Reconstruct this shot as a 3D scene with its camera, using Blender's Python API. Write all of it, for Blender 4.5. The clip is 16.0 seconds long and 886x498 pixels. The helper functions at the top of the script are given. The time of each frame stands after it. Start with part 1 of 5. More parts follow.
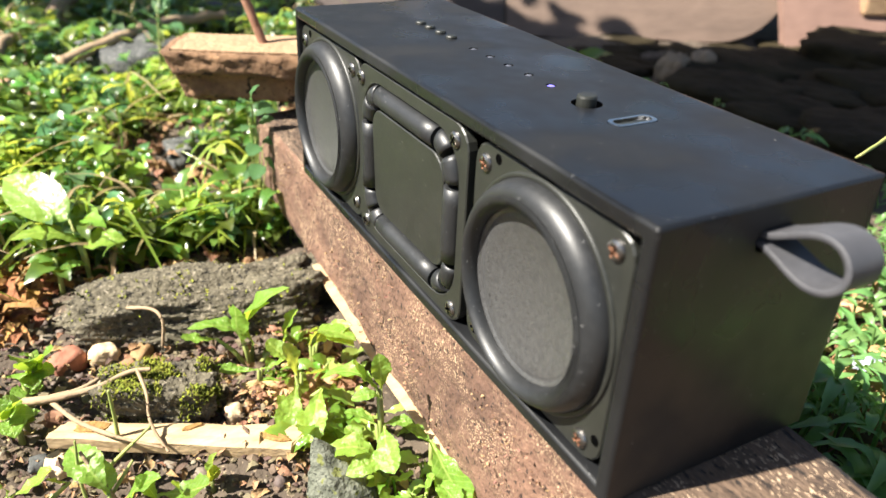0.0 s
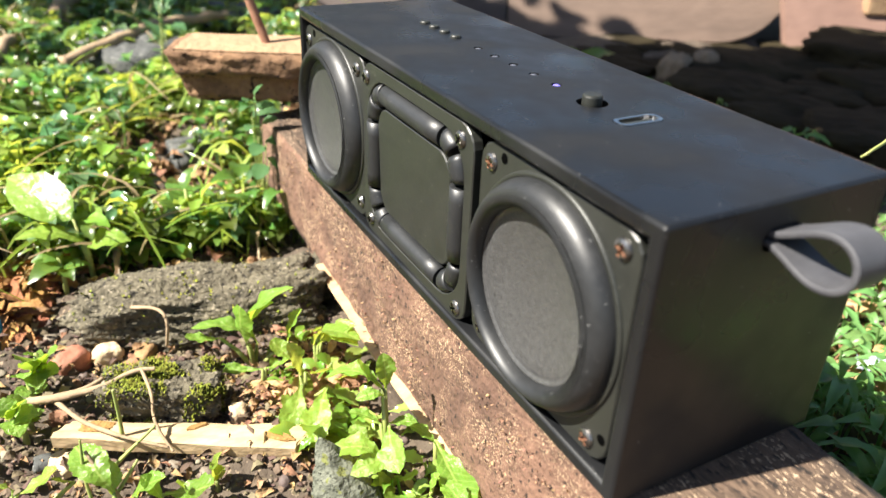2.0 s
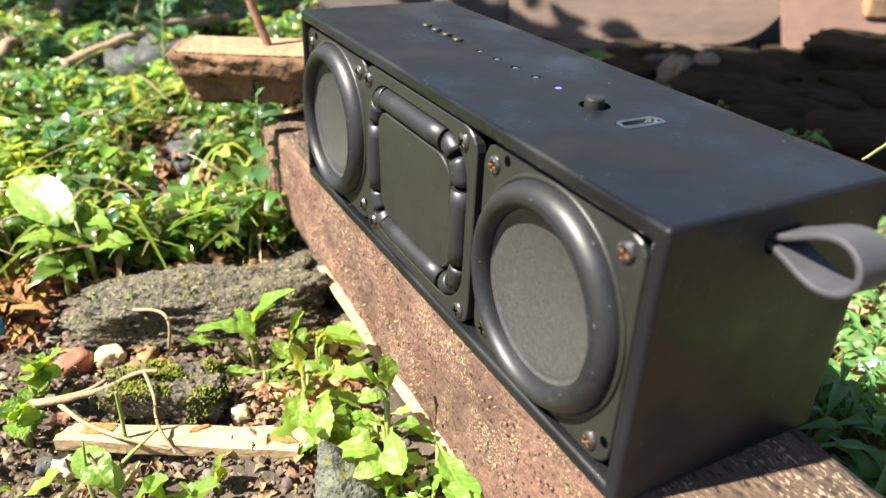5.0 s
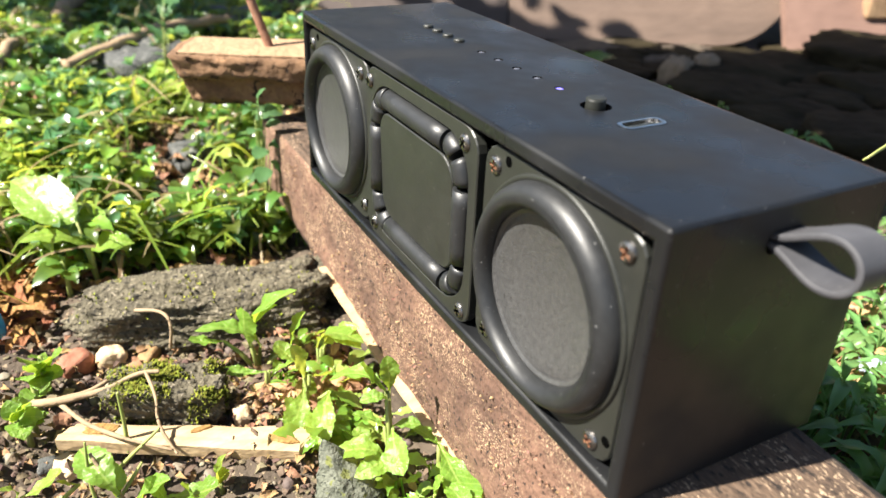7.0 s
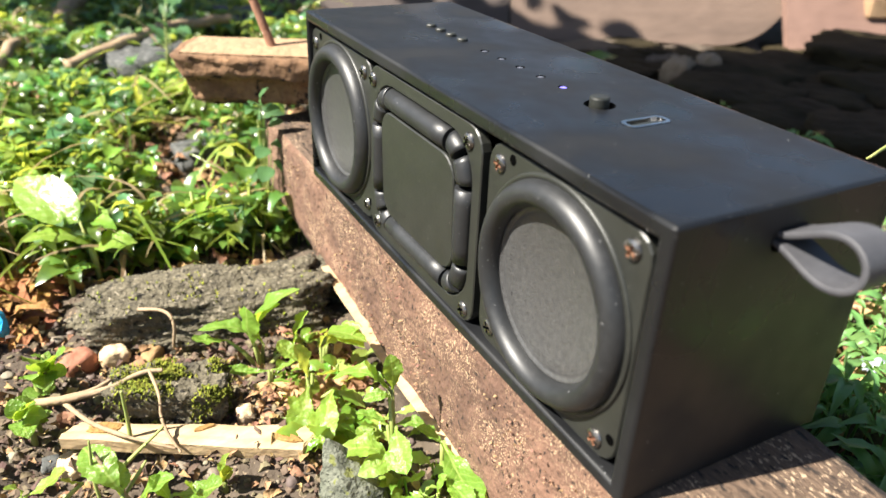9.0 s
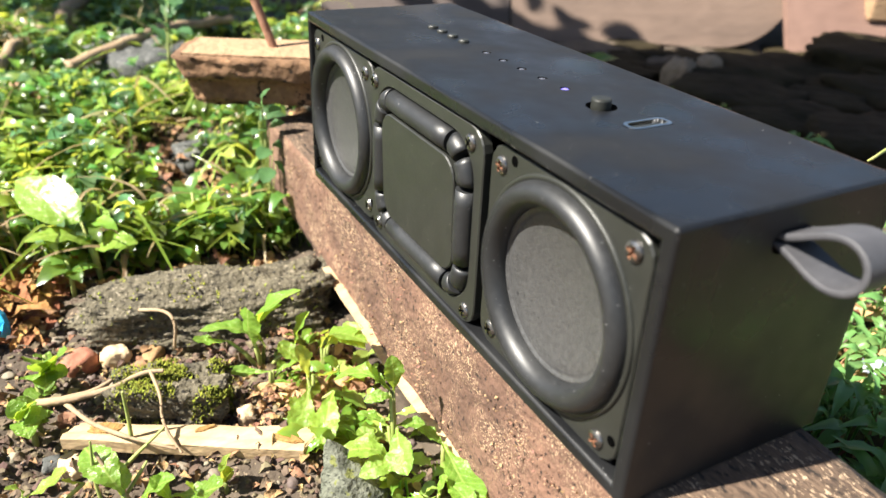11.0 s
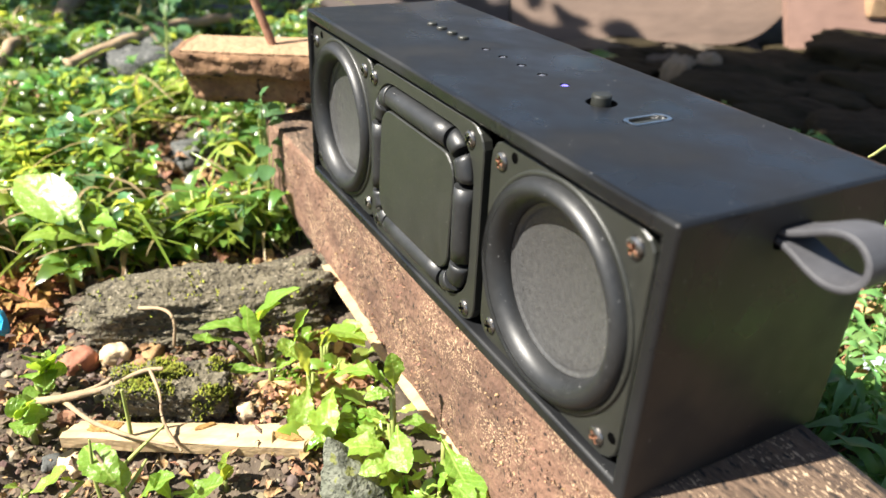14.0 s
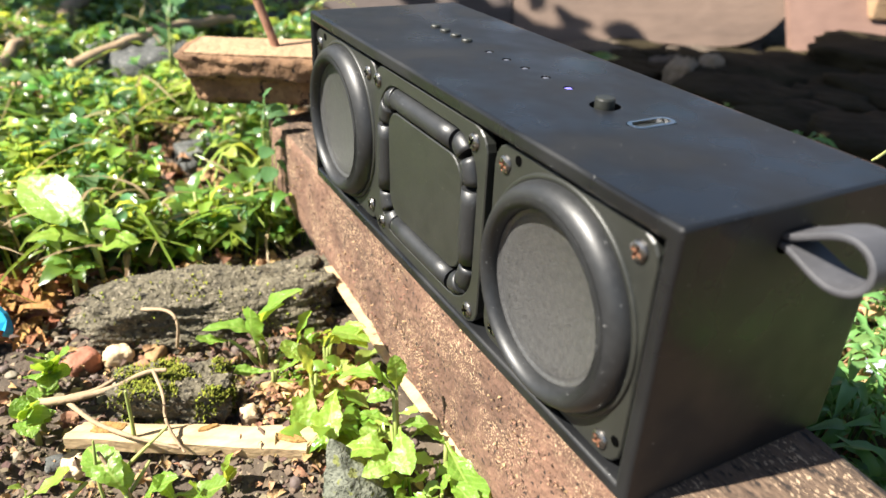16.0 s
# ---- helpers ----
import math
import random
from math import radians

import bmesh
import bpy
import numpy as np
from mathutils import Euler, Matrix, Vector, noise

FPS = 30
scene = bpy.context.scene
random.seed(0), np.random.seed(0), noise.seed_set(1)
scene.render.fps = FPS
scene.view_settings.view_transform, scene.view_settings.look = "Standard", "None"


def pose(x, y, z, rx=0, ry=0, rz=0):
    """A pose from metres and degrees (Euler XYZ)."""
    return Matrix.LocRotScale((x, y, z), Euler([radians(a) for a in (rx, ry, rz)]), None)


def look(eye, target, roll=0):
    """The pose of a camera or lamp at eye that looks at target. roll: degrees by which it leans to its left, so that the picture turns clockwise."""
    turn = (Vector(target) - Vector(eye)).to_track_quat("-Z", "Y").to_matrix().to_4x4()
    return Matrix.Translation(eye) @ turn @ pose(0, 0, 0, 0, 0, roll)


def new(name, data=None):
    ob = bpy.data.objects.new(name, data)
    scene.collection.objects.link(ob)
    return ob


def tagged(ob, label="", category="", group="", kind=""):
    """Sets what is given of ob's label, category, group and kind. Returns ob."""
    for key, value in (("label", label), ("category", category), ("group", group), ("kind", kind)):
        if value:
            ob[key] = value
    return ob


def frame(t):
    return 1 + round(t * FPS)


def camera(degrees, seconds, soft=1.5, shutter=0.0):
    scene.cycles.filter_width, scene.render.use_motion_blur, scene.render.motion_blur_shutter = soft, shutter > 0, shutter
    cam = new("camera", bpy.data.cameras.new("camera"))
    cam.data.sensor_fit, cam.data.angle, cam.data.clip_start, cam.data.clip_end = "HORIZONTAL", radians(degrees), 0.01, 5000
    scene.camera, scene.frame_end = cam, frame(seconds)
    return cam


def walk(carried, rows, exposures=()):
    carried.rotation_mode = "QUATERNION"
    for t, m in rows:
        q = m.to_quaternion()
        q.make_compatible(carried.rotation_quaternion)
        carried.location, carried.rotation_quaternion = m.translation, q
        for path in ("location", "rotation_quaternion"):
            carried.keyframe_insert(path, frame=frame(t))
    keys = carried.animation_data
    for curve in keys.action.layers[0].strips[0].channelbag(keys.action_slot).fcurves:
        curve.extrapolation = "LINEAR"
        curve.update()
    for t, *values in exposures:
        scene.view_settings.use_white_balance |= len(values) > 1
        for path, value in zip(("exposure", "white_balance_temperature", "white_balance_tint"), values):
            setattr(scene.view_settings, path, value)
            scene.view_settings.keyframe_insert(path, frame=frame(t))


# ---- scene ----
PATH = [
    (0, (0.08349, -0.07882, 0.10370), (-0.06943, 0.00655, 0.00713), 2.546),
    (0.5, (0.08326, -0.07910, 0.10341), (-0.06947, 0.00644, 0.00670), 2.507),
    (1, (0.08320, -0.07947, 0.10324), (-0.06951, 0.00590, 0.00634), 2.524),
    (1.5, (0.08292, -0.07943, 0.10358), (-0.06998, 0.00574, 0.00678), 2.530),
    (2, (0.08307, -0.07974, 0.10351), (-0.06999, 0.00540, 0.00695), 2.499),
    (2.5, (0.08291, -0.08022, 0.10344), (-0.07006, 0.00530, 0.00706), 2.579),
    (3, (0.08301, -0.07999, 0.10346), (-0.07043, 0.00549, 0.00783), 2.612),
    (3.5, (0.08326, -0.08033, 0.10383), (-0.07025, 0.00549, 0.00858), 2.688),
    (4, (0.08294, -0.08014, 0.10388), (-0.07051, 0.00531, 0.00822), 2.586),
    (6.5, (0.08340, -0.08101, 0.10327), (-0.06995, 0.00414, 0.00719), 2.432),
    (7, (0.08323, -0.08084, 0.10374), (-0.07025, 0.00437, 0.00792), 2.461),
    (7.5, (0.08348, -0.08103, 0.10335), (-0.07005, 0.00404, 0.00748), 2.458),
    (8, (0.08323, -0.08139, 0.10330), (-0.07045, 0.00350, 0.00752), 2.536),
    (8.5, (0.08324, -0.08174, 0.10368), (-0.07035, 0.00317, 0.00776), 2.433),
    (9, (0.08321, -0.08168, 0.10340), (-0.07041, 0.00339, 0.00767), 2.427),
    (11.5, (0.08320, -0.08206, 0.10344), (-0.07062, 0.00300, 0.00803), 2.548),
    (12, (0.08318, -0.08180, 0.10336), (-0.07055, 0.00309, 0.00765), 2.469),
    (12.5, (0.08279, -0.08240, 0.10316), (-0.07086, 0.00266, 0.00748), 2.564),
    (13, (0.08248, -0.08226, 0.10382), (-0.07167, 0.00248, 0.00864), 2.602),
    (13.5, (0.08311, -0.08205, 0.10319), (-0.07058, 0.00282, 0.00741), 2.507),
    (14, (0.08297, -0.08191, 0.10292), (-0.07061, 0.00316, 0.00713), 2.455),
    (14.5, (0.08281, -0.08203, 0.10310), (-0.07096, 0.00284, 0.00743), 2.449),
    (15, (0.08284, -0.08179, 0.10310), (-0.07070, 0.00303, 0.00701), 2.369),
    (15.5, (0.08237, -0.08209, 0.10316), (-0.07140, 0.00256, 0.00731), 2.458),
    (16, (0.08281, -0.08236, 0.10339), (-0.07106, 0.00238, 0.00778), 2.505),
]
cam = camera(61.8, 16.0)
cam.data.dof.use_dof = True
cam.data.dof.focus_distance = 0.205
cam.data.dof.aperture_fstop = 17.0
walk(cam, [(t, look(e, a, r)) for t, e, a, r in PATH])

# ---- light ----
SUN_DIR = Vector((0.16, 0.80, -1.0)).normalized()
world = bpy.data.worlds.new("sky")
scene.world = world
world.use_nodes = True
sky = world.node_tree.nodes.new("ShaderNodeTexSky")
sky.sky_type = "NISHITA"
sky.sun_disc = False
sky.sun_elevation = math.asin(-SUN_DIR.z)
sky.sun_rotation = math.atan2(-SUN_DIR.x, -SUN_DIR.y)
world.node_tree.links.new(sky.outputs[0], world.node_tree.nodes["Background"].inputs[0])
world.node_tree.nodes["Background"].inputs[1].default_value = 0.044
sun = new("sun", bpy.data.lights.new("sun", "SUN"))
sun.data.energy = 5.0
sun.data.angle = radians(0.6)
sun.data.color = (1.0, 0.94, 0.84)
sun.matrix_world = look((0, 0, 3), Vector((0, 0, 3)) + SUN_DIR)
scene.view_settings.exposure = 1.90


# ---- materials ----
def material(name, base, rough=0.6, metal=0.0, other=None, scale=40.0, mix=0.5, bump=0.0, bump_scale=200.0,
             spec=0.5, speck=None, speck_scale=400.0, speck_at=0.68, pits=None, clusters=0.0, island=0.0, stretch=(1, 1, 1), patchy=0.0):
    m = bpy.data.materials.new(name)
    m.use_nodes = True
    nt = m.node_tree
    b = nt.nodes["Principled BSDF"]
    b.inputs["Roughness"].default_value = rough
    b.inputs["Metallic"].default_value = metal
    b.inputs["Specular IOR Level"].default_value = spec
    tc = nt.nodes.new("ShaderNodeTexCoord")
    mp = nt.nodes.new("ShaderNodeMapping")
    mp.inputs["Scale"].default_value = stretch
    nt.links.new(tc.outputs["Object"], mp.inputs["Vector"])

    def noise_node(s, detail=5.0):
        n = nt.nodes.new("ShaderNodeTexNoise")
        n.inputs["Scale"].default_value = s
        n.inputs["Detail"].default_value = detail
        nt.links.new(mp.outputs[0], n.inputs["Vector"])
        return n

    def blend(fac, a, c):
        x = nt.nodes.new("ShaderNodeMix")
        x.data_type = "RGBA"
        nt.links.new(fac, x.inputs[0])
        for v, i in ((a, 6), (c, 7)):
            if isinstance(v, tuple):
                x.inputs[i].default_value = (*v, 1)
            else:
                nt.links.new(v, x.inputs[i])
        return x.outputs[2]

    def ramp(src, lo, hi):
        r = nt.nodes.new("ShaderNodeMapRange")
        r.inputs[1].default_value, r.inputs[2].default_value = lo, hi
        nt.links.new(src, r.inputs[0])
        return r.outputs[0]

    n1 = noise_node(scale)
    n2 = noise_node(scale * 7.3)
    add = nt.nodes.new("ShaderNodeMath")
    add.operation = "MULTIPLY_ADD"
    nt.links.new(n2.outputs["Fac"], add.inputs[0])
    add.inputs[1].default_value = 0.45
    nt.links.new(n1.outputs["Fac"], add.inputs[2])
    fac = ramp(add.outputs[0], 0.72 - 0.4 * mix, 0.72 + 0.4 * mix)
    colour = blend(fac, base, other or tuple(c * 0.75 for c in base))
    if speck:
        n3 = noise_node(speck_scale, 2.0)
        amount = ramp(n3.outputs["Fac"], speck_at, speck_at + 0.05)
        if clusters:
            n7 = noise_node(clusters, 3.0)
            mul = nt.nodes.new("ShaderNodeMath")
            mul.operation = "MULTIPLY"
            nt.links.new(amount, mul.inputs[0])
            nt.links.new(ramp(n7.outputs["Fac"], 0.44, 0.60), mul.inputs[1])
            amount = mul.outputs[0]
        colour = blend(amount, colour, speck)
    # Pits exist only as darker flecks; the shade inside them is colour.
    if pits:
        n6 = noise_node(pits[0], 3.0)
        colour = blend(ramp(n6.outputs["Fac"], pits[1], pits[1] - 0.05), colour, tuple(c * 0.4 for c in base))
    if island:
        g = nt.nodes.new("ShaderNodeNewGeometry")
        o = nt.nodes.new("ShaderNodeObjectInfo")
        s = nt.nodes.new("ShaderNodeMath")
        s.operation = "ADD"
        nt.links.new(g.outputs["Random Per Island"], s.inputs[0])
        nt.links.new(o.outputs["Random"], s.inputs[1])
        hsv = nt.nodes.new("ShaderNodeHueSaturation")
        mr = nt.nodes.new("ShaderNodeMapRange")
        mr.inputs[2].default_value = 2.0
        mr.inputs[3].default_value, mr.inputs[4].default_value = 1 - island, 1 + island
        nt.links.new(s.outputs[0], mr.inputs[0])
        nt.links.new(mr.outputs[0], hsv.inputs["Value"])
        mh = nt.nodes.new("ShaderNodeMapRange")
        mh.inputs[3].default_value, mh.inputs[4].default_value = 0.5 - island * 0.06, 0.5 + island * 0.06
        nt.links.new(g.outputs["Random Per Island"], mh.inputs[0])
        nt.links.new(mh.outputs[0], hsv.inputs["Hue"])
        nt.links.new(colour, hsv.inputs["Color"])
        colour = hsv.outputs[0]
    nt.links.new(colour, b.inputs["Base Color"])
    rr = nt.nodes.new("ShaderNodeMapRange")
    rr.inputs[3].default_value, rr.inputs[4].default_value = max(0.02, rough - 0.08), min(1, rough + 0.08)
    nt.links.new(n2.outputs["Fac"], rr.inputs[0])
    if patchy:
        n5 = noise_node(patchy, 3.0)
        nt.links.new(ramp(n5.outputs["Fac"], 0.35, 0.65), rr.inputs[0])
        rr.inputs[3].default_value, rr.inputs[4].default_value = rough - 0.22, rough + 0.22
    nt.links.new(rr.outputs[0], b.inputs["Roughness"])
    if bump:
        n4 = noise_node(bump_scale, 8.0)
        bp = nt.nodes.new("ShaderNodeBump")
        bp.inputs["Strength"].default_value = 1.0
        bp.inputs["Distance"].default_value = bump
        nt.links.new(n4.outputs["Fac"], bp.inputs["Height"])
        nt.links.new(bp.outputs[0], b.inputs["Normal"])
    return m


def leaf_material(name, base, other, through_light, rough=0.38, vary=0.35, ribs=False, crinkle=0.0):
    """Thin leaf: a glossy skin, and light that comes through from the far side."""
    m = material(name, base, rough, other=other, scale=9, mix=0.8, island=vary, bump=crinkle, bump_scale=7)
    nt = m.node_tree
    b, out = nt.nodes["Principled BSDF"], nt.nodes["Material Output"]
    if ribs:
        # pale midrib and side veins
        tc = nt.nodes.new("ShaderNodeTexCoord")
        sp = nt.nodes.new("ShaderNodeSeparateXYZ")
        nt.links.new(tc.outputs["Object"], sp.inputs[0])

        def math_node(op, a, b):
            n = nt.nodes.new("ShaderNodeMath")
            n.operation = op
            for i, v in enumerate((a, b)):
                if isinstance(v, (int, float)):
                    n.inputs[i].default_value = v
                elif v is not None:
                    nt.links.new(v, n.inputs[i])
            return n.outputs[0]
        side = math_node("ABSOLUTE", sp.outputs[1], None)
        rib = math_node("LESS_THAN", side, 0.014)
        wave = math_node("SINE", math_node("MULTIPLY", math_node("SUBTRACT", sp.outputs[0], math_node("MULTIPLY", side, 0.9)), 58.0), None)
        vein = math_node("MULTIPLY", math_node("GREATER_THAN", wave, 0.86), 0.45)
        amount = math_node("MULTIPLY", math_node("MAXIMUM", rib, vein), 0.55)
        link = b.inputs["Base Color"].links[0].from_socket
        mixer = nt.nodes.new("ShaderNodeMix")
        mixer.data_type = "RGBA"
        nt.links.new(amount, mixer.inputs[0])
        nt.links.new(link, mixer.inputs[6])
        mixer.inputs[7].default_value = (min(1, base[0] * 2.0), min(1, base[1] * 1.5), base[2] * 2.5, 1)
        nt.links.new(mixer.outputs[2], b.inputs["Base Color"])
    tr = nt.nodes.new("ShaderNodeBsdfTranslucent")
    tr.inputs[0].default_value = (*through_light, 1)
    mx = nt.nodes.new("ShaderNodeMixShader")
    mx.inputs[0].default_value = 0.38
    nt.links.new(b.outputs[0], mx.inputs[1])
    nt.links.new(tr.outputs[0], mx.inputs[2])
    nt.links.new(mx.outputs[0], out.inputs[0])
    return m


BLACK_PAINT = material("black_paint", (0.0058, 0.0062, 0.0070), 0.39, other=(0.0080, 0.0085, 0.0095), scale=45, bump=0.00002, bump_scale=2500,
                       speck=(0.20, 0.20, 0.20), speck_scale=1150, speck_at=0.728, spec=0.42, patchy=32)
BLACK_PLASTIC = material("black_plastic", (0.0145, 0.0155, 0.0132), 0.42, other=(0.020, 0.0212, 0.018), scale=90, bump=0.00003, bump_scale=2500,
                         speck=(0.14, 0.14, 0.12), speck_scale=1100, speck_at=0.715)
# Matt near-black that stands in for shade inside gaps, holes and recesses.
HOLLOW_SHADE = material("hollow_shade", (0.002, 0.002, 0.002), 0.9, spec=0.0)
RUBBER = material("black_rubber", (0.0110, 0.0118, 0.0126), 0.45, other=(0.0185, 0.0194, 0.0205), scale=80, bump=0.00002, bump_scale=2500,
                  speck=(0.16, 0.16, 0.16), speck_scale=1300, speck_at=0.715)
PAPER = material("paper_cone", (0.030, 0.030, 0.031), 0.36, other=(0.064, 0.064, 0.063), scale=900, mix=0.9, bump=0.00012, bump_scale=1400,
                 speck=(0.20, 0.19, 0.17), speck_scale=1500, speck_at=0.74, pits=(1500, 0.34))
SCREW = material("dull_steel", (0.30, 0.29, 0.28), 0.26, 0.95, other=(0.09, 0.08, 0.072), scale=700, mix=0.6)
RUSTY = material("rusty_recess", (0.20, 0.085, 0.040), 0.8, 0.0, other=(0.10, 0.04, 0.02), scale=900)
STEEL = material("bright_steel", (0.70, 0.70, 0.70), 0.22, 1.0)
STRAP = material("grey_silicone", (0.045, 0.045, 0.050), 0.5, other=(0.065, 0.065, 0.071), scale=150, speck=(0.22, 0.22, 0.22), speck_scale=1300, speck_at=0.74)
LED_CLEAR = material("clear_led", (0.03, 0.03, 0.035), 0.22, other=(0.10, 0.10, 0.12), scale=1100)
LED_BLUE = material("blue_led", (0.16, 0.14, 0.60), 0.3)
lb = LED_BLUE.node_tree.nodes["Principled BSDF"]
lb.inputs["Emission Color"].default_value = (0.25, 0.2, 1.0, 1)
lb.inputs["Emission Strength"].default_value = 0.22

# ---- mesh helpers ----
MM = 0.001


def part(name, bm, mat, parent=None, label="", smooth=False):
    me = bpy.data.meshes.new(name)
    bm.normal_update()
    bm.to_mesh(me)
    bm.free()
    for p in me.polygons:
        p.use_smooth = smooth
    me.materials.append(mat)
    ob = new(name, me)
    ob.parent = parent
    return tagged(ob, label)


def thing(name, m, label, category, group="", kind=""):
    ob = new(name)
    ob.empty_display_size = 0.01
    ob.matrix_world = m
    return tagged(ob, label, category, group, kind)


def rounded_rect(hx, hz, r, n=6):
    pts = []
    for cx, cz, a0 in ((hx - r, hz - r, 0), (-hx + r, hz - r, 90), (-hx + r, -hz + r, 180), (hx - r, -hz + r, 270)):
        for i in range(n + 1):
            a = radians(a0 + 90 * i / n)
            pts.append((cx + r * math.cos(a), cz + r * math.sin(a)))
    return pts


def circle(r, n=48, cx=0.0, cz=0.0):
    return [(cx + r * math.cos(2 * math.pi * i / n), cz + r * math.sin(2 * math.pi * i / n)) for i in range(n)]


def loft(bm, loops, close_first=False, close_last=False):
    """Skin between loops of equally many 3D points."""
    rings = [[bm.verts.new(p) for p in lp] for lp in loops]
    n = len(rings[0])
    for a, b in zip(rings, rings[1:]):
        for i in range(n):
            j = (i + 1) % n
            bm.faces.new((a[i], a[j], b[j], b[i]))
    if close_first:
        bm.faces.new(rings[0][::-1])
    if close_last:
        bm.faces.new(rings[-1])
    return rings


def flat(pts, y):
    return [(x, y, z) for x, z in pts]


def fix_normals(bm):
    bmesh.ops.recalc_face_normals(bm, faces=bm.faces[:])
    return bm


def plate_with_hole(outer, hole, thick, bevel):
    """A plate in the xz plane facing -y, its front at y = 0, with a hole; both outlines have equally many points in step."""
    bm = bmesh.new()

    def grow(pts, d):
        c = (sum(p[0] for p in pts) / len(pts), sum(p[1] for p in pts) / len(pts))
        return [(x + d * (x - c[0]) / math.hypot(x - c[0], z - c[1]), z + d * (z - c[1]) / math.hypot(x - c[0], z - c[1])) for x, z in pts]
    loops = [flat(outer, thick), flat(outer, bevel), flat(grow(outer, -bevel), 0), flat(grow(hole, bevel), 0), flat(hole, bevel), flat(hole, thick)]
    loft(bm, loops)
    return fix_normals(bm)


def in_step(pts, n=96):
    """The outline resampled at n equal angles about the origin."""
    out = []
    m = len(pts)
    for k in range(n):
        a = 2 * math.pi * k / n
        d = (math.cos(a), math.sin(a))
        best = 0
        for i in range(m):
            (x0, z0), (x1, z1) = pts[i], pts[(i + 1) % m]
            ex, ez = x1 - x0, z1 - z0
            den = d[0] * ez - d[1] * ex
            if abs(den) < 1e-15:
                continue
            t = (x0 * ez - z0 * ex) / den
            s = (x0 * d[1] - z0 * d[0]) / den
            if t > 0 and -1e-6 <= s <= 1 + 1e-6:
                best = max(best, t)
        out.append((d[0] * best, d[1] * best))
    return out


# ---- the speaker ----
X0, X1 = -168.5 * MM, 10.5 * MM       # far and near ends
ZB, ZT, DEPTH = -8.4 * MM, 52.5 * MM, 57.5 * MM
RECESS = 1.8 * MM
WALL = 3.6 * MM
XC = (X0 + X1) / 2
speaker = thing("portable_speaker", pose(XC, DEPTH / 2, ZB), "matte black bluetooth speaker with bare drivers on a wooden beam", "speaker")


def in_speaker(x, y, z):
    return Vector((x - XC, y - DEPTH / 2, z - ZB))


def enclosure():
    bm = bmesh.new()
    x0, x1, y0, y1, z0, z1 = X0 - XC, X1 - XC, -DEPTH / 2, DEPTH / 2, 0, ZT - ZB
    a, b = 1.4 * MM, WALL
    o = [(x0, z0), (x1, z0), (x1, z1), (x0, z1)]
    i = [(x0 + a, z0 + b), (x1 - b, z0 + b), (x1 - b, z1 - b), (x0 + a, z1 - b)]
    back = [bm.verts.new((x, y1, z)) for x, z in o]
    fo = [bm.verts.new((x, y0, z)) for x, z in o]
    fi = [bm.verts.new((x, y0, z)) for x, z in i]
    di = [bm.verts.new((x, y0 + 9 * MM, z)) for x, z in i]
    bm.faces.new(back[::-1])
    bm.faces.new(di)
    for k in range(4):
        j = (k + 1) % 4
        bm.faces.new((back[k], back[j], fo[j], fo[k]))
        bm.faces.new((fo[k], fo[j], fi[j], fi[k]))
        bm.faces.new((fi[k], fi[j], di[j], di[k]))
    fix_normals(bm)
    es = [e for e in bm.edges if all(v in back for v in e.verts)]
    bmesh.ops.bevel(bm, geom=es, offset=2.2 * MM, segments=4, affect="EDGES", profile=0.5)
    es = [e for e in bm.edges if e.calc_length() > 20 * MM and e.calc_face_angle(0) > 0.9
          and not any(abs(v.co.y - (y0 + 9 * MM)) < 1e-6 for v in e.verts)]
    bmesh.ops.bevel(bm, geom=es, offset=0.9 * MM, segments=4, affect="EDGES", profile=0.5)
    ob = part("enclosure", bm, BLACK_PAINT, speaker)
    cutters = []

    def cut(pts, m, deep):
        cb = bmesh.new()
        loft(cb, [[(x, y, -deep) for x, y in pts], [(x, y, 5 * MM) for x, y in pts]], True, True)
        fix_normals(cb)
        c = part("cutter", cb, HOLLOW_SHADE)
        c.matrix_world = m
        mod = ob.modifiers.new("cut", "BOOLEAN")
        mod.operation, mod.object, mod.solver = "DIFFERENCE", c, "EXACT"
        cutters.append(c)
    cut(circle(3.7 * MM, 32), pose(-45 * MM, 28.8 * MM, ZT), 2.5 * MM)
    for lx in LEDS:
        cut(circle(1.35 * MM, 20), pose(lx * MM, 29.4 * MM, ZT), 1.0 * MM)
    cut(rounded_rect(2.5 * MM, 6.1 * MM, 2.0 * MM), pose(-31.4 * MM, 30.6 * MM, ZT), 2.0 * MM)
    cut(rounded_rect(2.3 * MM, 4.9 * MM, 2.2 * MM), pose(X1, 28.6 * MM, 44.8 * MM, 0, 90, 0), 4.0 * MM)
    bpy.context.view_layer.update()
    me = bpy.data.meshes.new_from_object(ob.evaluated_get(bpy.context.evaluated_depsgraph_get()))
    ob.modifiers.clear()
    ob.data = me
    me.materials.clear()
    me.materials.append(BLACK_PAINT)
    for c in cutters:
        bpy.data.objects.remove(c)
    return ob


LEDS = (-97.7, -88.6, -79.3, -69.7, -59.9)
enclosure()


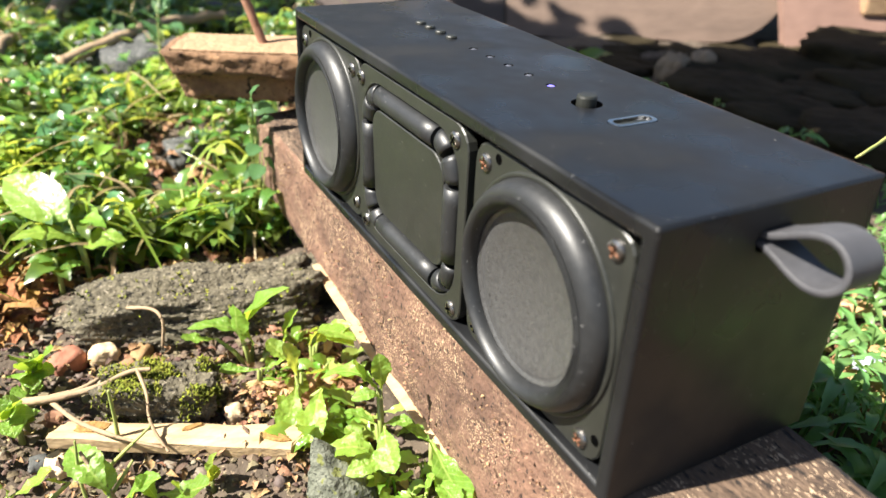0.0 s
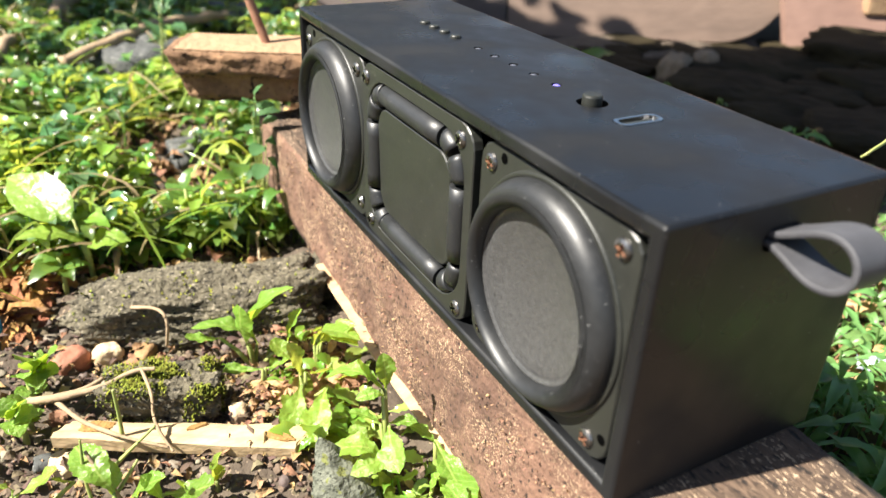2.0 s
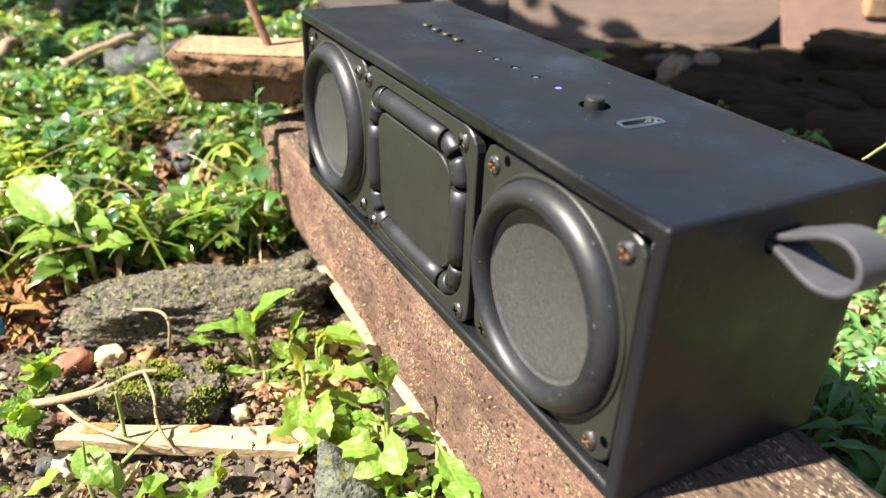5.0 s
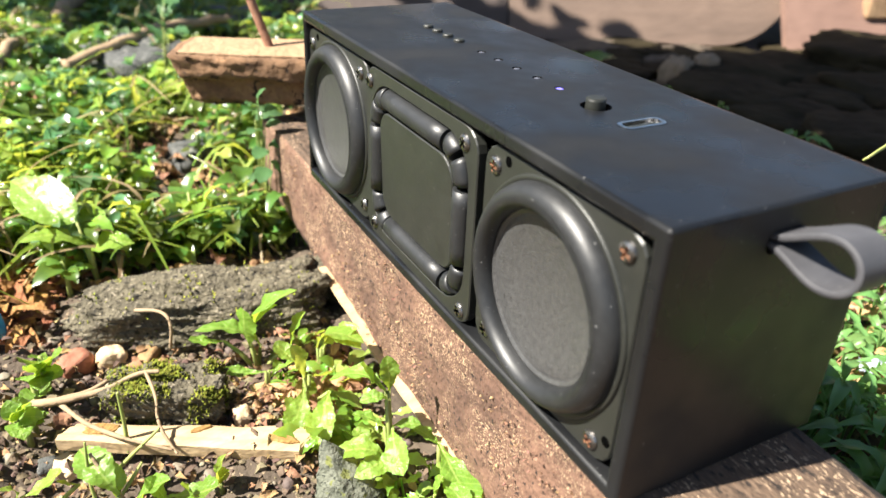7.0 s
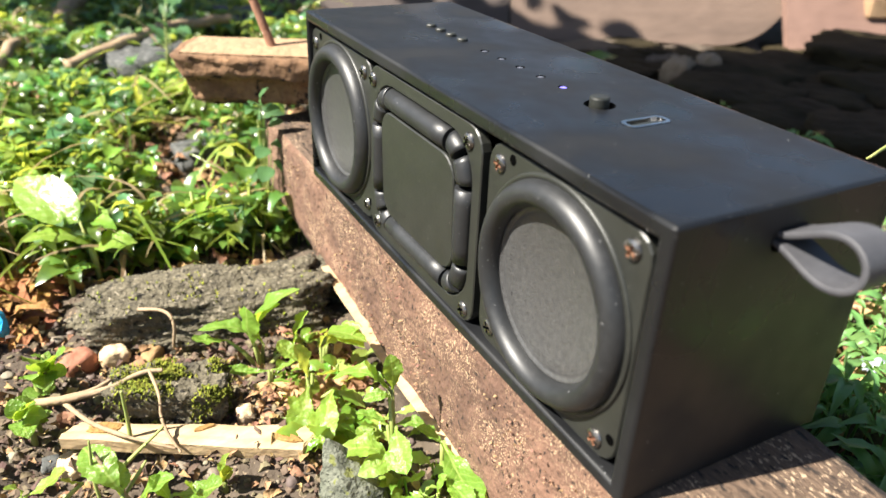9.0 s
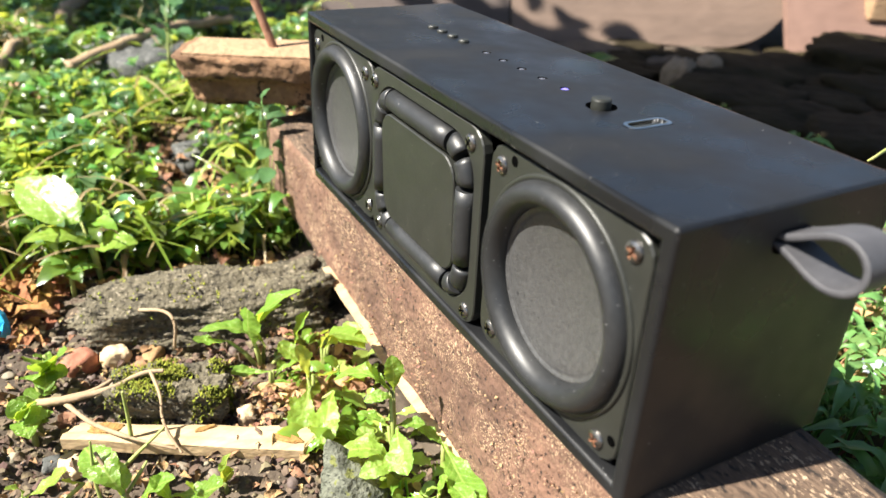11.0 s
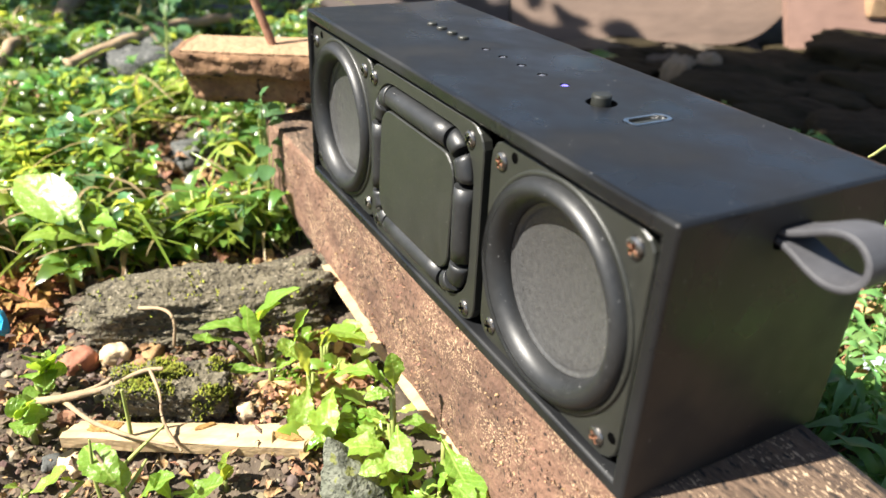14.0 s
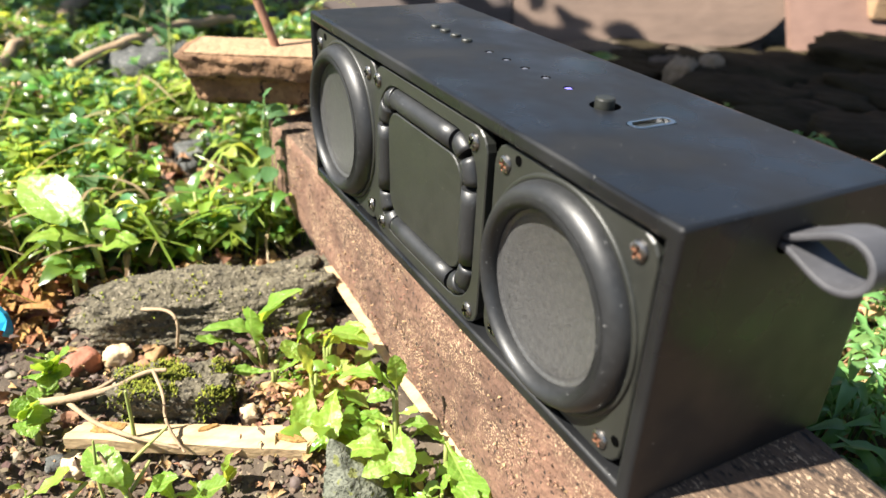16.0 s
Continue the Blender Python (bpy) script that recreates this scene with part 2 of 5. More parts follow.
def screw(parent, x, z, mat, turn, label=""):
    """A pan-head cross screw facing -y."""
    bm = bmesh.new()
    prof = [(2.2, 0.25), (2.2, -0.2), (2.0, -0.55), (1.5, -0.82)]
    rings = loft(bm, [flat(circle(r * MM, 24), y * MM) for r, y in prof])
    # cross recess in the head
    cross = []
    for k in range(24):
        a = 2 * math.pi * k / 24
        near = min(abs(math.remainder(a, math.pi / 2)), 9)
        cross.append(((1.45 if near < 0.3 else 0.55) * MM * math.cos(a), (1.45 if near < 0.3 else 0.55) * MM * math.sin(a)))
    low = [(0.8 * x_, 0.8 * z_) for x_, z_ in cross]
    last = rings[-1]
    c1 = [bm.verts.new((x_, -0.90 * MM, z_)) for x_, z_ in cross]
    c2 = [bm.verts.new((x_, -0.15 * MM, z_)) for x_, z_ in low]
    for a, b in ((last, c1), (c1, c2)):
        for k in range(24):
            j = (k + 1) % 24
            bm.faces.new((a[k], a[j], b[j], b[k]))
    bm.faces.new(c2)
    fix_normals(bm)
    ob = part("screw", bm, SCREW, parent, label)
    # Steel screws get a near-black recess, its shade in the colour.
    ob.data.materials.append(HOLLOW_SHADE if mat is SCREW else RUSTY)
    for p in ob.data.polygons:
        c = p.center
        if math.hypot(c.x, c.z) < 1.5 * MM and c.y > -0.78 * MM and c.y < 0:
            p.material_index = 1
    ob.matrix_basis = pose(x, 0, z, 0, turn, 0)
    return ob


N_RING = 28
R_OUT, R_IN = 24.8 * MM, 18.9 * MM
MOVERS = []     # (object, kind, data) for the keys at the end


def roll_profile(s):
    """Half roll of the surround: s from 0 (outer) to 1 (inner): radius, y, and its normal (radial, y)."""
    a = math.pi * s
    w = (R_OUT - R_IN) / 2
    h = 3.7 * MM
    r = (R_OUT + R_IN) / 2 + w * math.cos(a)
    y = -h * math.sin(a)
    nr, ny = math.cos(a) / w, -math.sin(a) / h
    ln = math.hypot(nr, ny)
    return r, y, nr / ln, ny / ln


def surround_piece(parent, k):
    seg = 72
    s0, s1 = k / N_RING, (k + 1) / N_RING
    prof = []
    for s, drop in ((s0, 0.35), (s0, 0), ((s0 + s1) / 2, 0), (s1, 0), (s1, 0.35)):
        r, y, nr, ny = roll_profile(s)
        prof.append((r - nr * drop * MM * 0.6, y + drop * MM, nr, ny))
    verts, normals, faces = [], [], []
    for i in range(seg):
        a = 2 * math.pi * i / seg
        c, s = math.cos(a), math.sin(a)
        for r, y, nr, ny in prof:
            verts.append((r * c, y, r * s))
            normals.append((nr * c, ny, nr * s))
    n = len(prof)
    for i in range(seg):
        j = (i + 1) % seg
        for q in range(n - 1):
            faces.append((i * n + q, j * n + q, j * n + q + 1, i * n + q + 1))
    me = bpy.data.meshes.new("surround_ring")
    me.from_pydata(verts, [], faces)
    for p in me.polygons:
        p.use_smooth = True
    me.normals_split_custom_set_from_vertices(normals)
    me.materials.append(RUBBER)
    ob = new("surround_ring", me)
    ob.parent = parent
    MOVERS.append((ob, "cone", 0.5 - 0.5 * math.cos(math.pi * (k + 0.5) / N_RING)))
    return ob


def driver(cx, cz, screws):
    hole = circle(25.3 * MM, 96)
    plate = plate_with_hole(in_step(rounded_rect(26.5 * MM, 25.9 * MM, 5.0 * MM), 96), hole, 3 * MM, 0.35 * MM)
    d = part("speaker_driver", plate, BLACK_PLASTIC, speaker, "round full-range driver on a square black frame")
    d.location = in_speaker(cx, RECESS, cz)
    bm = bmesh.new()
    loft(bm, [flat(circle(r * MM, 96), y * MM) for r, y in ((26.0, 0.1), (25.9, -0.45), (25.6, -0.7), (24.7, -0.6), (24.4, 0.0), (24.5, 2.0))])
    part("trim_ring", fix_normals(bm), BLACK_PLASTIC, d, smooth=True)
    for k in range(N_RING):
        surround_piece(d, k)
    bm = bmesh.new()
    prof = ((19.2, 0.9), (19.0, 0.2), (18.7, 0.2), (18.3, 0.6), (17.8, 0.8), (17.4, 0.72), (17.0, 0.70), (15, 1.15), (12, 1.75), (8, 2.3), (4, 2.6), (0.6, 2.7))
    loft(bm, [flat(circle(r * MM, 72), y * MM) for r, y in prof], False, True)
    cone = part("cone", fix_normals(bm), PAPER, d, "grey paper cone cap", smooth=True)
    MOVERS.append((cone, "cone", 1.0))
    # Cup behind the cone, coloured black for the shade inside.
    bm = bmesh.new()
    loft(bm, [flat(circle(25.2 * MM, 48), 3.2 * MM), flat(circle(24 * MM, 48), 6.5 * MM)], False, True)
    part("basket", fix_normals(bm), HOLLOW_SHADE, d)
    for x, z, mat, turn in screws:
        screw(d, x * MM - cx, z * MM - cz, mat, turn)
    # Vent holes are flat discs, their inner shade given as black.
    for hx, hz in ((-17.2, 24.2 - 0.4), (24.6, -19.5)):
        bm = bmesh.new()
        loft(bm, [flat(circle(1.25 * MM, 16), -0.02 * MM), flat(circle(1.1 * MM, 16), -0.12 * MM)], False, True)
        h = part("vent_hole", fix_normals(bm), HOLLOW_SHADE, d)
        h.location = (hx * MM, 0, hz * MM)
    return d


near_driver = driver(-21.3 * MM, 21.6 * MM, ((0.4, 43.3, RUSTY, 20), (-0.8, -0.6, RUSTY, 50), (-43.3, 42.9, RUSTY, 10), (-42.6, 0.2, SCREW, 70)))
far_driver = driver(-141.3 * MM, 21.6 * MM, ((-120.9, 43.0, SCREW, 15), (-118.9, 0.6, SCREW, 35), (-163.6, 42.3, SCREW, 60), (-163.0, 0.5, SCREW, 5)))

RX, RZ = 28.2 * MM, 22.6 * MM      # outer half size of the radiator's roll
ROLL_W, ROLL_H = 6.2 * MM, 3.2 * MM


def roll_piece(parent, line, tall=1.0, blunt=0.93):
    """A half-round rubber bar. line: points (x, z, outward x, outward z) along its outer edge."""
    bm = bmesh.new()
    n = 10
    loops = []
    m = len(line)
    for i, (x, z, ox, oz) in enumerate(line):
        end = tall * (blunt if i in (0, m - 1) else 1.0)
        lp = []
        for k in range(n + 1):
            a = math.pi * k / n
            w = ROLL_W / 2 * (1 - math.cos(a))
            h = ROLL_H * math.sin(a) * end
            lp.append((x - ox * w, 0.8 * MM - h, z - oz * w))
        lp.append((x - ox * ROLL_W * 0.9, 2.2 * MM, z - oz * ROLL_W * 0.9))
        lp.append((x - ox * ROLL_W * 0.1, 2.2 * MM, z - oz * ROLL_W * 0.1))
        loops.append(lp)
    loft(bm, loops, True, True)
    fix_normals(bm)
    ob = part("roll_segment", bm, RUBBER, parent, smooth=True)
    for p in ob.data.polygons:
        if len(p.vertices) > 4:
            p.use_smooth = False
    x, z, ox, oz = line[m // 2]
    if m % 2 == 0:
        x, z = (x + line[m // 2 - 1][0]) / 2, (z + line[m // 2 - 1][1]) / 2
    MOVERS.append((ob, "roll", (x, z, ox, oz)))
    return ob


def radiator(cx, cz, screws):
    plate = plate_with_hole(in_step(rounded_rect(32.4 * MM, 26.6 * MM, 6 * MM), 128), in_step(rounded_rect(RX + 0.4 * MM, RZ + 0.4 * MM, 11.4 * MM), 128), 2.5 * MM, 0.3 * MM)
    d = part("passive_radiator", plate, BLACK_PLASTIC, speaker, "rectangular passive radiator with segmented rubber roll")
    d.location = in_speaker(cx, RECESS - 0.7 * MM, cz)
    rx, rz = 10.6 * MM, 12.4 * MM
    sx, sz = RX - rx - 0.2 * MM, RZ - rz - 0.2 * MM
    for sgn in (1, -1):
        roll_piece(d, [(x, sgn * RZ, 0, sgn) for x in np.linspace(-sx, sx, 6)] if sgn > 0 else [(x, -RZ, 0, -1) for x in np.linspace(sx, -sx, 6)])
        roll_piece(d, [(sgn * RX, z, sgn, 0) for z in (np.linspace(sz, -sz, 6) if sgn > 0 else np.linspace(-sz, sz, 6))])
    for qx, qz in ((1, 1), (1, -1), (-1, -1), (-1, 1)):
        for a0, a1 in ((6, 42), (52, 84)):
            line = []
            for a in np.linspace(a0, a1, 6):
                ca, sa = math.cos(radians(a)), math.sin(radians(a))
                nx, nz = ca / rx, sa / rz
                ln = math.hypot(nx, nz)
                line.append((qx * (RX - rx + rx * ca), qz * (RZ - rz + rz * sa), qx * nx / ln, qz * nz / ln))
            roll_piece(d, line, 0.9, 0.88)
    bm = bmesh.new()
    hx, hz = RX - ROLL_W - 0.3 * MM, RZ - ROLL_W - 0.3 * MM
    loft(bm, [flat(rounded_rect(hx, hz, 6.2 * MM), 1.6 * MM), flat(rounded_rect(hx, hz, 6.2 * MM), -0.7 * MM),
              flat(rounded_rect(hx - 0.3 * MM, hz - 0.3 * MM, 6.0 * MM), -1.0 * MM)], True, True)
    panel = part("panel", fix_normals(bm), BLACK_PLASTIC, d, "flat matte black moving plate")
    MOVERS.append((panel, "panel", 1.0))
    # Black sheet behind the roll; the shade of the gaps is its colour.
    bm = bmesh.new()
    loft(bm, [flat(rounded_rect(RX + 2 * MM, RZ + 2 * MM, 9 * MM), 2.4 * MM), flat(rounded_rect(RX - 4 * MM, RZ - 4 * MM, 6 * MM), 4.6 * MM)], False, True)
    part("membrane", fix_normals(bm), HOLLOW_SHADE, d)
    for x, z, mat, turn in screws:
        screw(d, x * MM - cx, z * MM - cz, mat, turn)
    return d


passive = radiator(-82.3 * MM, 21.4 * MM, ((-111.9, 43.3, SCREW, 15), (-55.9, 43.8, SCREW, 35), (-54.4, -1.4, SCREW, 65), (-109.0, -0.9, SCREW, 5)))


def top_fittings():
    for bx in (-131.3, -124.9, -118.0, -111.0):
        bm = bmesh.new()
        loft(bm, [[(x, y, z * MM) for x, y in circle(r * MM, 20)] for r, z in ((1.7, -0.1), (1.65, 0.5), (1.35, 0.8))], False, True)
        b = part("control_button", fix_normals(bm), BLACK_PLASTIC, speaker)
        b.location = in_speaker(bx * MM, 29.4 * MM, ZT)
    for lx in LEDS:
        bm = bmesh.new()
        loft(bm, [[(x, y, z * MM) for x, y in circle(r * MM, 16)] for r, z in ((1.0, -0.98), (1.0, -0.3), (0.7, -0.1))], False, True)
        b = part("status_led", fix_normals(bm), LED_BLUE if lx == LEDS[-1] else LED_CLEAR, speaker, "lit blue status led" if lx == LEDS[-1] else "")
        b.location = in_speaker(lx * MM, 29.4 * MM, ZT)
    bm = bmesh.new()
    loft(bm, [[(x, y, z * MM) for x, y in circle(r * MM, 28)] for r, z in ((2.35, -2.45), (2.35, 1.5), (2.2, 1.85), (1.9, 2.0))], False, True)
    b = part("power_button", fix_normals(bm), BLACK_PLASTIC, speaker)
    b.location = in_speaker(-45.2 * MM, 28.8 * MM, ZT)
    bm = bmesh.new()
    out, inn = rounded_rect(2.35 * MM, 5.9 * MM, 1.9 * MM), rounded_rect(1.55 * MM, 5.0 * MM, 1.3 * MM)
    loft(bm, [[(x, y, z * MM) for x, y in pts] for pts, z in ((out, -1.95), (out, 0.16), (inn, 0.16), (inn, -1.9))], False, True)
    port = part("charging_port", fix_normals(bm), STEEL, speaker, "oval steel charging socket")
    port.location = in_speaker(-31.4 * MM, 30.6 * MM, ZT)
    bm = bmesh.new()
    loft(bm, [[(x, y, z * MM) for x, y in rounded_rect(0.45 * MM, 4.0 * MM, 0.3 * MM, 2)] for z in (-1.9, -0.3)], True, True)
    part("contact_tongue", fix_normals(bm), BLACK_PLASTIC, port)


top_fittings()


def strap():
    """A flat band that leaves the slot in the end, loops outward and returns."""
    turns = [(9.0, 45.9), (11.5, 46.3), (15.0, 48.2), (19.0, 50.4), (22.8, 51.0), (25.8, 49.6), (27.3, 47.0), (26.6, 44.0), (24.2, 42.1), (21.0, 41.5), (17.6, 42.3), (14.0, 43.7), (11.5, 44.3), (9.0, 44.4)]
    path = [Vector((x, z)) for x, z in turns]
    for _ in range(3):
        cut = [path[0]]
        for p, q in zip(path, path[1:]):
            cut += [p.lerp(q, 0.25), p.lerp(q, 0.75)]
        path = cut + [path[-1]]
    bm = bmesh.new()
    n = len(path)
    loops = []
    for i, p in enumerate(path):
        t = (path[min(n - 1, i + 1)] - path[max(0, i - 1)]).normalized()
        nx, nz = -t.y, t.x
        u = i / (n - 1)
        half = 4.2 * (0.86 + 0.14 * math.sin(math.pi * u))
        mid = 28.7 + 0.5 * math.sin(2 * math.pi * u)
        loops.append([tuple(in_speaker((p.x + nx * b) * MM, (mid + a * half) * MM, (p.y + nz * b) * MM))
                      for a, b in ((-1, -0.25), (-0.96, -0.6), (0.96, -0.6), (1, -0.25), (1, 0.25), (0.96, 0.6), (-0.96, 0.6), (-1, 0.25))])
    loft(bm, loops, True, True)
    part("strap", fix_normals(bm), STRAP, speaker, "dark grey silicone carrying loop", smooth=False)


strap()

# ---- materials of the yard ----
SOIL = material("damp_soil", (0.042, 0.030, 0.021), 0.92, other=(0.10, 0.075, 0.052), scale=55, mix=0.9, bump=0.0022, bump_scale=200,
                speck=(0.24, 0.18, 0.12), speck_scale=420, speck_at=0.64)
BEAM = material("weathered_beam", (0.048, 0.025, 0.017), 0.88, other=(0.185, 0.100, 0.064), scale=28, mix=0.7, bump=0.0016, bump_scale=420,
                speck=(0.44, 0.31, 0.19), speck_scale=2300, speck_at=0.565, clusters=75, stretch=(0.8, 1, 0.7), pits=(760, 0.385))
BEAM_TOP = material("weathered_beam_top", (0.030, 0.018, 0.012), 0.9, other=(0.130, 0.084, 0.054), scale=230, mix=0.7, bump=0.0016, bump_scale=620,
                    speck=(0.40, 0.29, 0.19), speck_scale=1500, speck_at=0.58, clusters=110, stretch=(0.4, 1, 1), pits=(620, 0.41))
RAW_WOOD = material("split_wood", (0.36, 0.24, 0.135), 0.8, other=(0.22, 0.13, 0.07), scale=70, mix=0.9, bump=0.0015, bump_scale=300)
FLAKE = material("pale_flake", (0.30, 0.18, 0.105), 0.85, other=(0.20, 0.10, 0.06), scale=200, mix=0.8, island=0.5)
BARK = material("bark_board", (0.055, 0.026, 0.012), 0.9, other=(0.24, 0.135, 0.068), pits=(260, 0.40), scale=60, mix=0.6, bump=0.0018, bump_scale=220)
PALE_WOOD = material("pale_splinter", (0.50, 0.38, 0.22), 0.8, other=(0.27, 0.17, 0.085), scale=120, mix=0.75, bump=0.0006, bump_scale=400, stretch=(1, 0.3, 1), speck=(0.16, 0.09, 0.045), speck_scale=90, speck_at=0.66)
ROCK = material("grey_rock", (0.034, 0.028, 0.017), 0.9, other=(0.150, 0.130, 0.084), scale=120, mix=0.8, bump=0.0030, bump_scale=420,
                speck=(0.21, 0.18, 0.13), speck_scale=620, speck_at=0.60, pits=(480, 0.40))
GREY_ROCK = material("mid_grey_rock", (0.032, 0.034, 0.033), 0.9, other=(0.095, 0.098, 0.094), scale=60, mix=0.8, bump=0.003, bump_scale=160, speck=(0.14, 0.14, 0.13), speck_scale=220, speck_at=0.6)
SHARD = material("mossy_grey_rock", (0.060, 0.068, 0.046), 0.9, other=(0.165, 0.170, 0.130), scale=210, mix=0.8, bump=0.0018, bump_scale=520, speck=(0.12, 0.13, 0.035), speck_scale=330, speck_at=0.60, pits=(700, 0.38))
# Darker TAN_ROCK: the shade on these stones is mixed into the tan.
SHADED_TAN = material("shaded_tan_rock", (0.30, 0.22, 0.15), 0.9, other=(0.16, 0.115, 0.075), scale=40, mix=0.9, bump=0.004, bump_scale=90)
PALE_ROCK = material("pale_rock", (0.125, 0.122, 0.092), 0.9, other=(0.29, 0.28, 0.22), scale=180, mix=0.7, bump=0.0008, bump_scale=420, speck=(0.12, 0.12, 0.05), speck_scale=260, speck_at=0.62, pits=(500, 0.38))
# Near-black stone: the hollow's deep shade is put into its colour.
SHADE_ROCK = material("shade_dark_rock", (0.008, 0.006, 0.003), 0.95, other=(0.034, 0.026, 0.012), scale=25, mix=0.9, bump=0.004, bump_scale=70, spec=0.15)
TAN_ROCK = material("tan_rock", (0.62, 0.47, 0.30), 0.9, other=(0.40, 0.29, 0.17), scale=40, mix=0.9, bump=0.005, bump_scale=90)
PEBBLE = material("mixed_pebbles", (0.16, 0.125, 0.095), 0.75, other=(0.25, 0.20, 0.155), scale=120, mix=0.8, bump=0.0006, bump_scale=400, island=0.75)
CRUMB = material("soil_crumb", (0.050, 0.034, 0.023), 0.95, other=(0.12, 0.085, 0.058), scale=160, mix=0.9, bump=0.0005, bump_scale=600, island=0.85)
RED_PEBBLE = material("brick_pebble", (0.34, 0.13, 0.08), 0.85, other=(0.24, 0.10, 0.06), scale=120, bump=0.0006, bump_scale=400)
LITTER = material("dry_litter", (0.17, 0.085, 0.035), 0.85, other=(0.36, 0.22, 0.11), scale=80, mix=0.9, bump=0.001, bump_scale=300, island=0.5)
HUSK = material("brown_husk", (0.16, 0.065, 0.022), 0.9, other=(0.30, 0.14, 0.05), scale=80, mix=0.9, bump=0.002, bump_scale=300, island=0.4)
PALE_HUSK = material("pale_husk", (0.46, 0.30, 0.15), 0.8, other=(0.25, 0.13, 0.055), scale=120, mix=0.9, bump=0.001, bump_scale=300, island=0.5)
TWIG = material("dry_twig", (0.34, 0.25, 0.15), 0.85, other=(0.22, 0.15, 0.09), scale=90, mix=0.8, bump=0.0008, bump_scale=300)
RUST_ROD = material("rusty_rod", (0.20, 0.095, 0.055), 0.8, other=(0.30, 0.16, 0.10), scale=120, mix=0.8, bump=0.0006, bump_scale=300)
MOSS = material("moss", (0.27, 0.28, 0.020), 0.9, other=(0.11, 0.135, 0.012), scale=90, mix=0.9, bump=0.002, bump_scale=500, island=0.4)
BOARDS = material("sawn_boards", (0.165, 0.112, 0.082), 0.75, other=(0.060, 0.040, 0.029), stretch=(0.35, 1, 1), island=0.1, scale=16, mix=0.9, bump=0.001, bump_scale=120)
# Darker copy of BOARDS: the left board's shade is in this colour.
BOARD_SHADED = material("shaded_board", (0.082, 0.060, 0.052), 0.8, other=(0.038, 0.028, 0.024), stretch=(0.35, 1, 1), scale=16, mix=0.9, bump=0.001, bump_scale=120)
BOARD_RED = material("reddish_board", (0.235, 0.142, 0.108), 0.75, other=(0.095, 0.054, 0.042), stretch=(0.35, 1, 1), scale=16, mix=0.9, bump=0.001, bump_scale=120)
DARK_SCRAP = material("dark_scraps", (0.045, 0.028, 0.018), 0.9, other=(0.10, 0.065, 0.042), scale=150, mix=0.9, island=0.5)
PALE_FILM = material("pale_film", (0.34, 0.37, 0.41), 0.25, other=(0.20, 0.22, 0.26), scale=200)
BLUE = material("blue_plastic", (0.02, 0.30, 0.55), 0.3)
LEAF = leaf_material("bright_leaf", (0.185, 0.315, 0.050), (0.120, 0.235, 0.032), (0.50, 0.66, 0.06), 0.26, 0.45, True, 0.0011)
LEAF_D = leaf_material("herb_leaf", (0.120, 0.210, 0.040), (0.070, 0.145, 0.030), (0.42, 0.54, 0.08), 0.30, 0.8)
LEAF_G = leaf_material("blue_green_leaf", (0.095, 0.185, 0.075), (0.060, 0.130, 0.055), (0.22, 0.40, 0.12), 0.30, 0.6)
DRY_LEAF = leaf_material("dry_straw", (0.42, 0.33, 0.19), (0.28, 0.20, 0.10), (0.40, 0.30, 0.14), 0.5, 0.5)
LEAF_B = leaf_material("yellow_green_leaf", (0.20, 0.315, 0.050), (0.14, 0.24, 0.032), (0.66, 0.70, 0.09), 0.27, 0.45, True, 0.0011)
LEAF_C = leaf_material("deep_leaf", (0.160, 0.290, 0.090), (0.105, 0.215, 0.065), (0.28, 0.48, 0.11))
LEAF_T = leaf_material("tree_leaf", (0.030, 0.085, 0.020), (0.022, 0.065, 0.015), (0.03, 0.09, 0.015))
STEM = material("green_stem", (0.20, 0.27, 0.06), 0.6, other=(0.30, 0.30, 0.10), scale=100)


# ---- ground ----
def ground_height(x, y):
    h = -0.060
    d = math.hypot(x + 0.1, y)
    k = min(1, max(0, (d - 2.0) / 2))
    h += (1 - k) * (0.010 * noise.noise((x * 9, y * 9, 3.1)) + 0.006 * noise.noise((x * 30, y * 30, 1.7)) + 0.003 * noise.noise((x * 90, y * 90, 0.4)))
    if 0.0 < y < 0.055 and -0.24 < x < 0.2:
        h = min(h, -0.057)
    return h


def ground():
    def axis(c, fine, step, far):
        v, q = [0.0], step
        while v[-1] < far:
            v.append(v[-1] + q)
            if v[-1] > fine:
                q *= 1.18
        return [c - a for a in v[:0:-1]] + [c + a for a in v]
    xs, ys = axis(-0.16, 0.22, 0.0034, 60), axis(0.0, 0.18, 0.0034, 60)
    verts = [(x, y, ground_height(x, y)) for x in xs for y in ys]
    n = len(ys)
    faces = [(i * n + j, (i + 1) * n + j, (i + 1) * n + j + 1, i * n + j + 1) for i in range(len(xs) - 1) for j in range(n - 1)]
    me = bpy.data.meshes.new("ground")
    me.from_pydata(verts, [], faces)
    for p in me.polygons:
        p.use_smooth = True
    me.materials.append(SOIL)
    return tagged(new("ground", me), "damp brown soil with grit and litter", "ground", kind="structure")


ground()


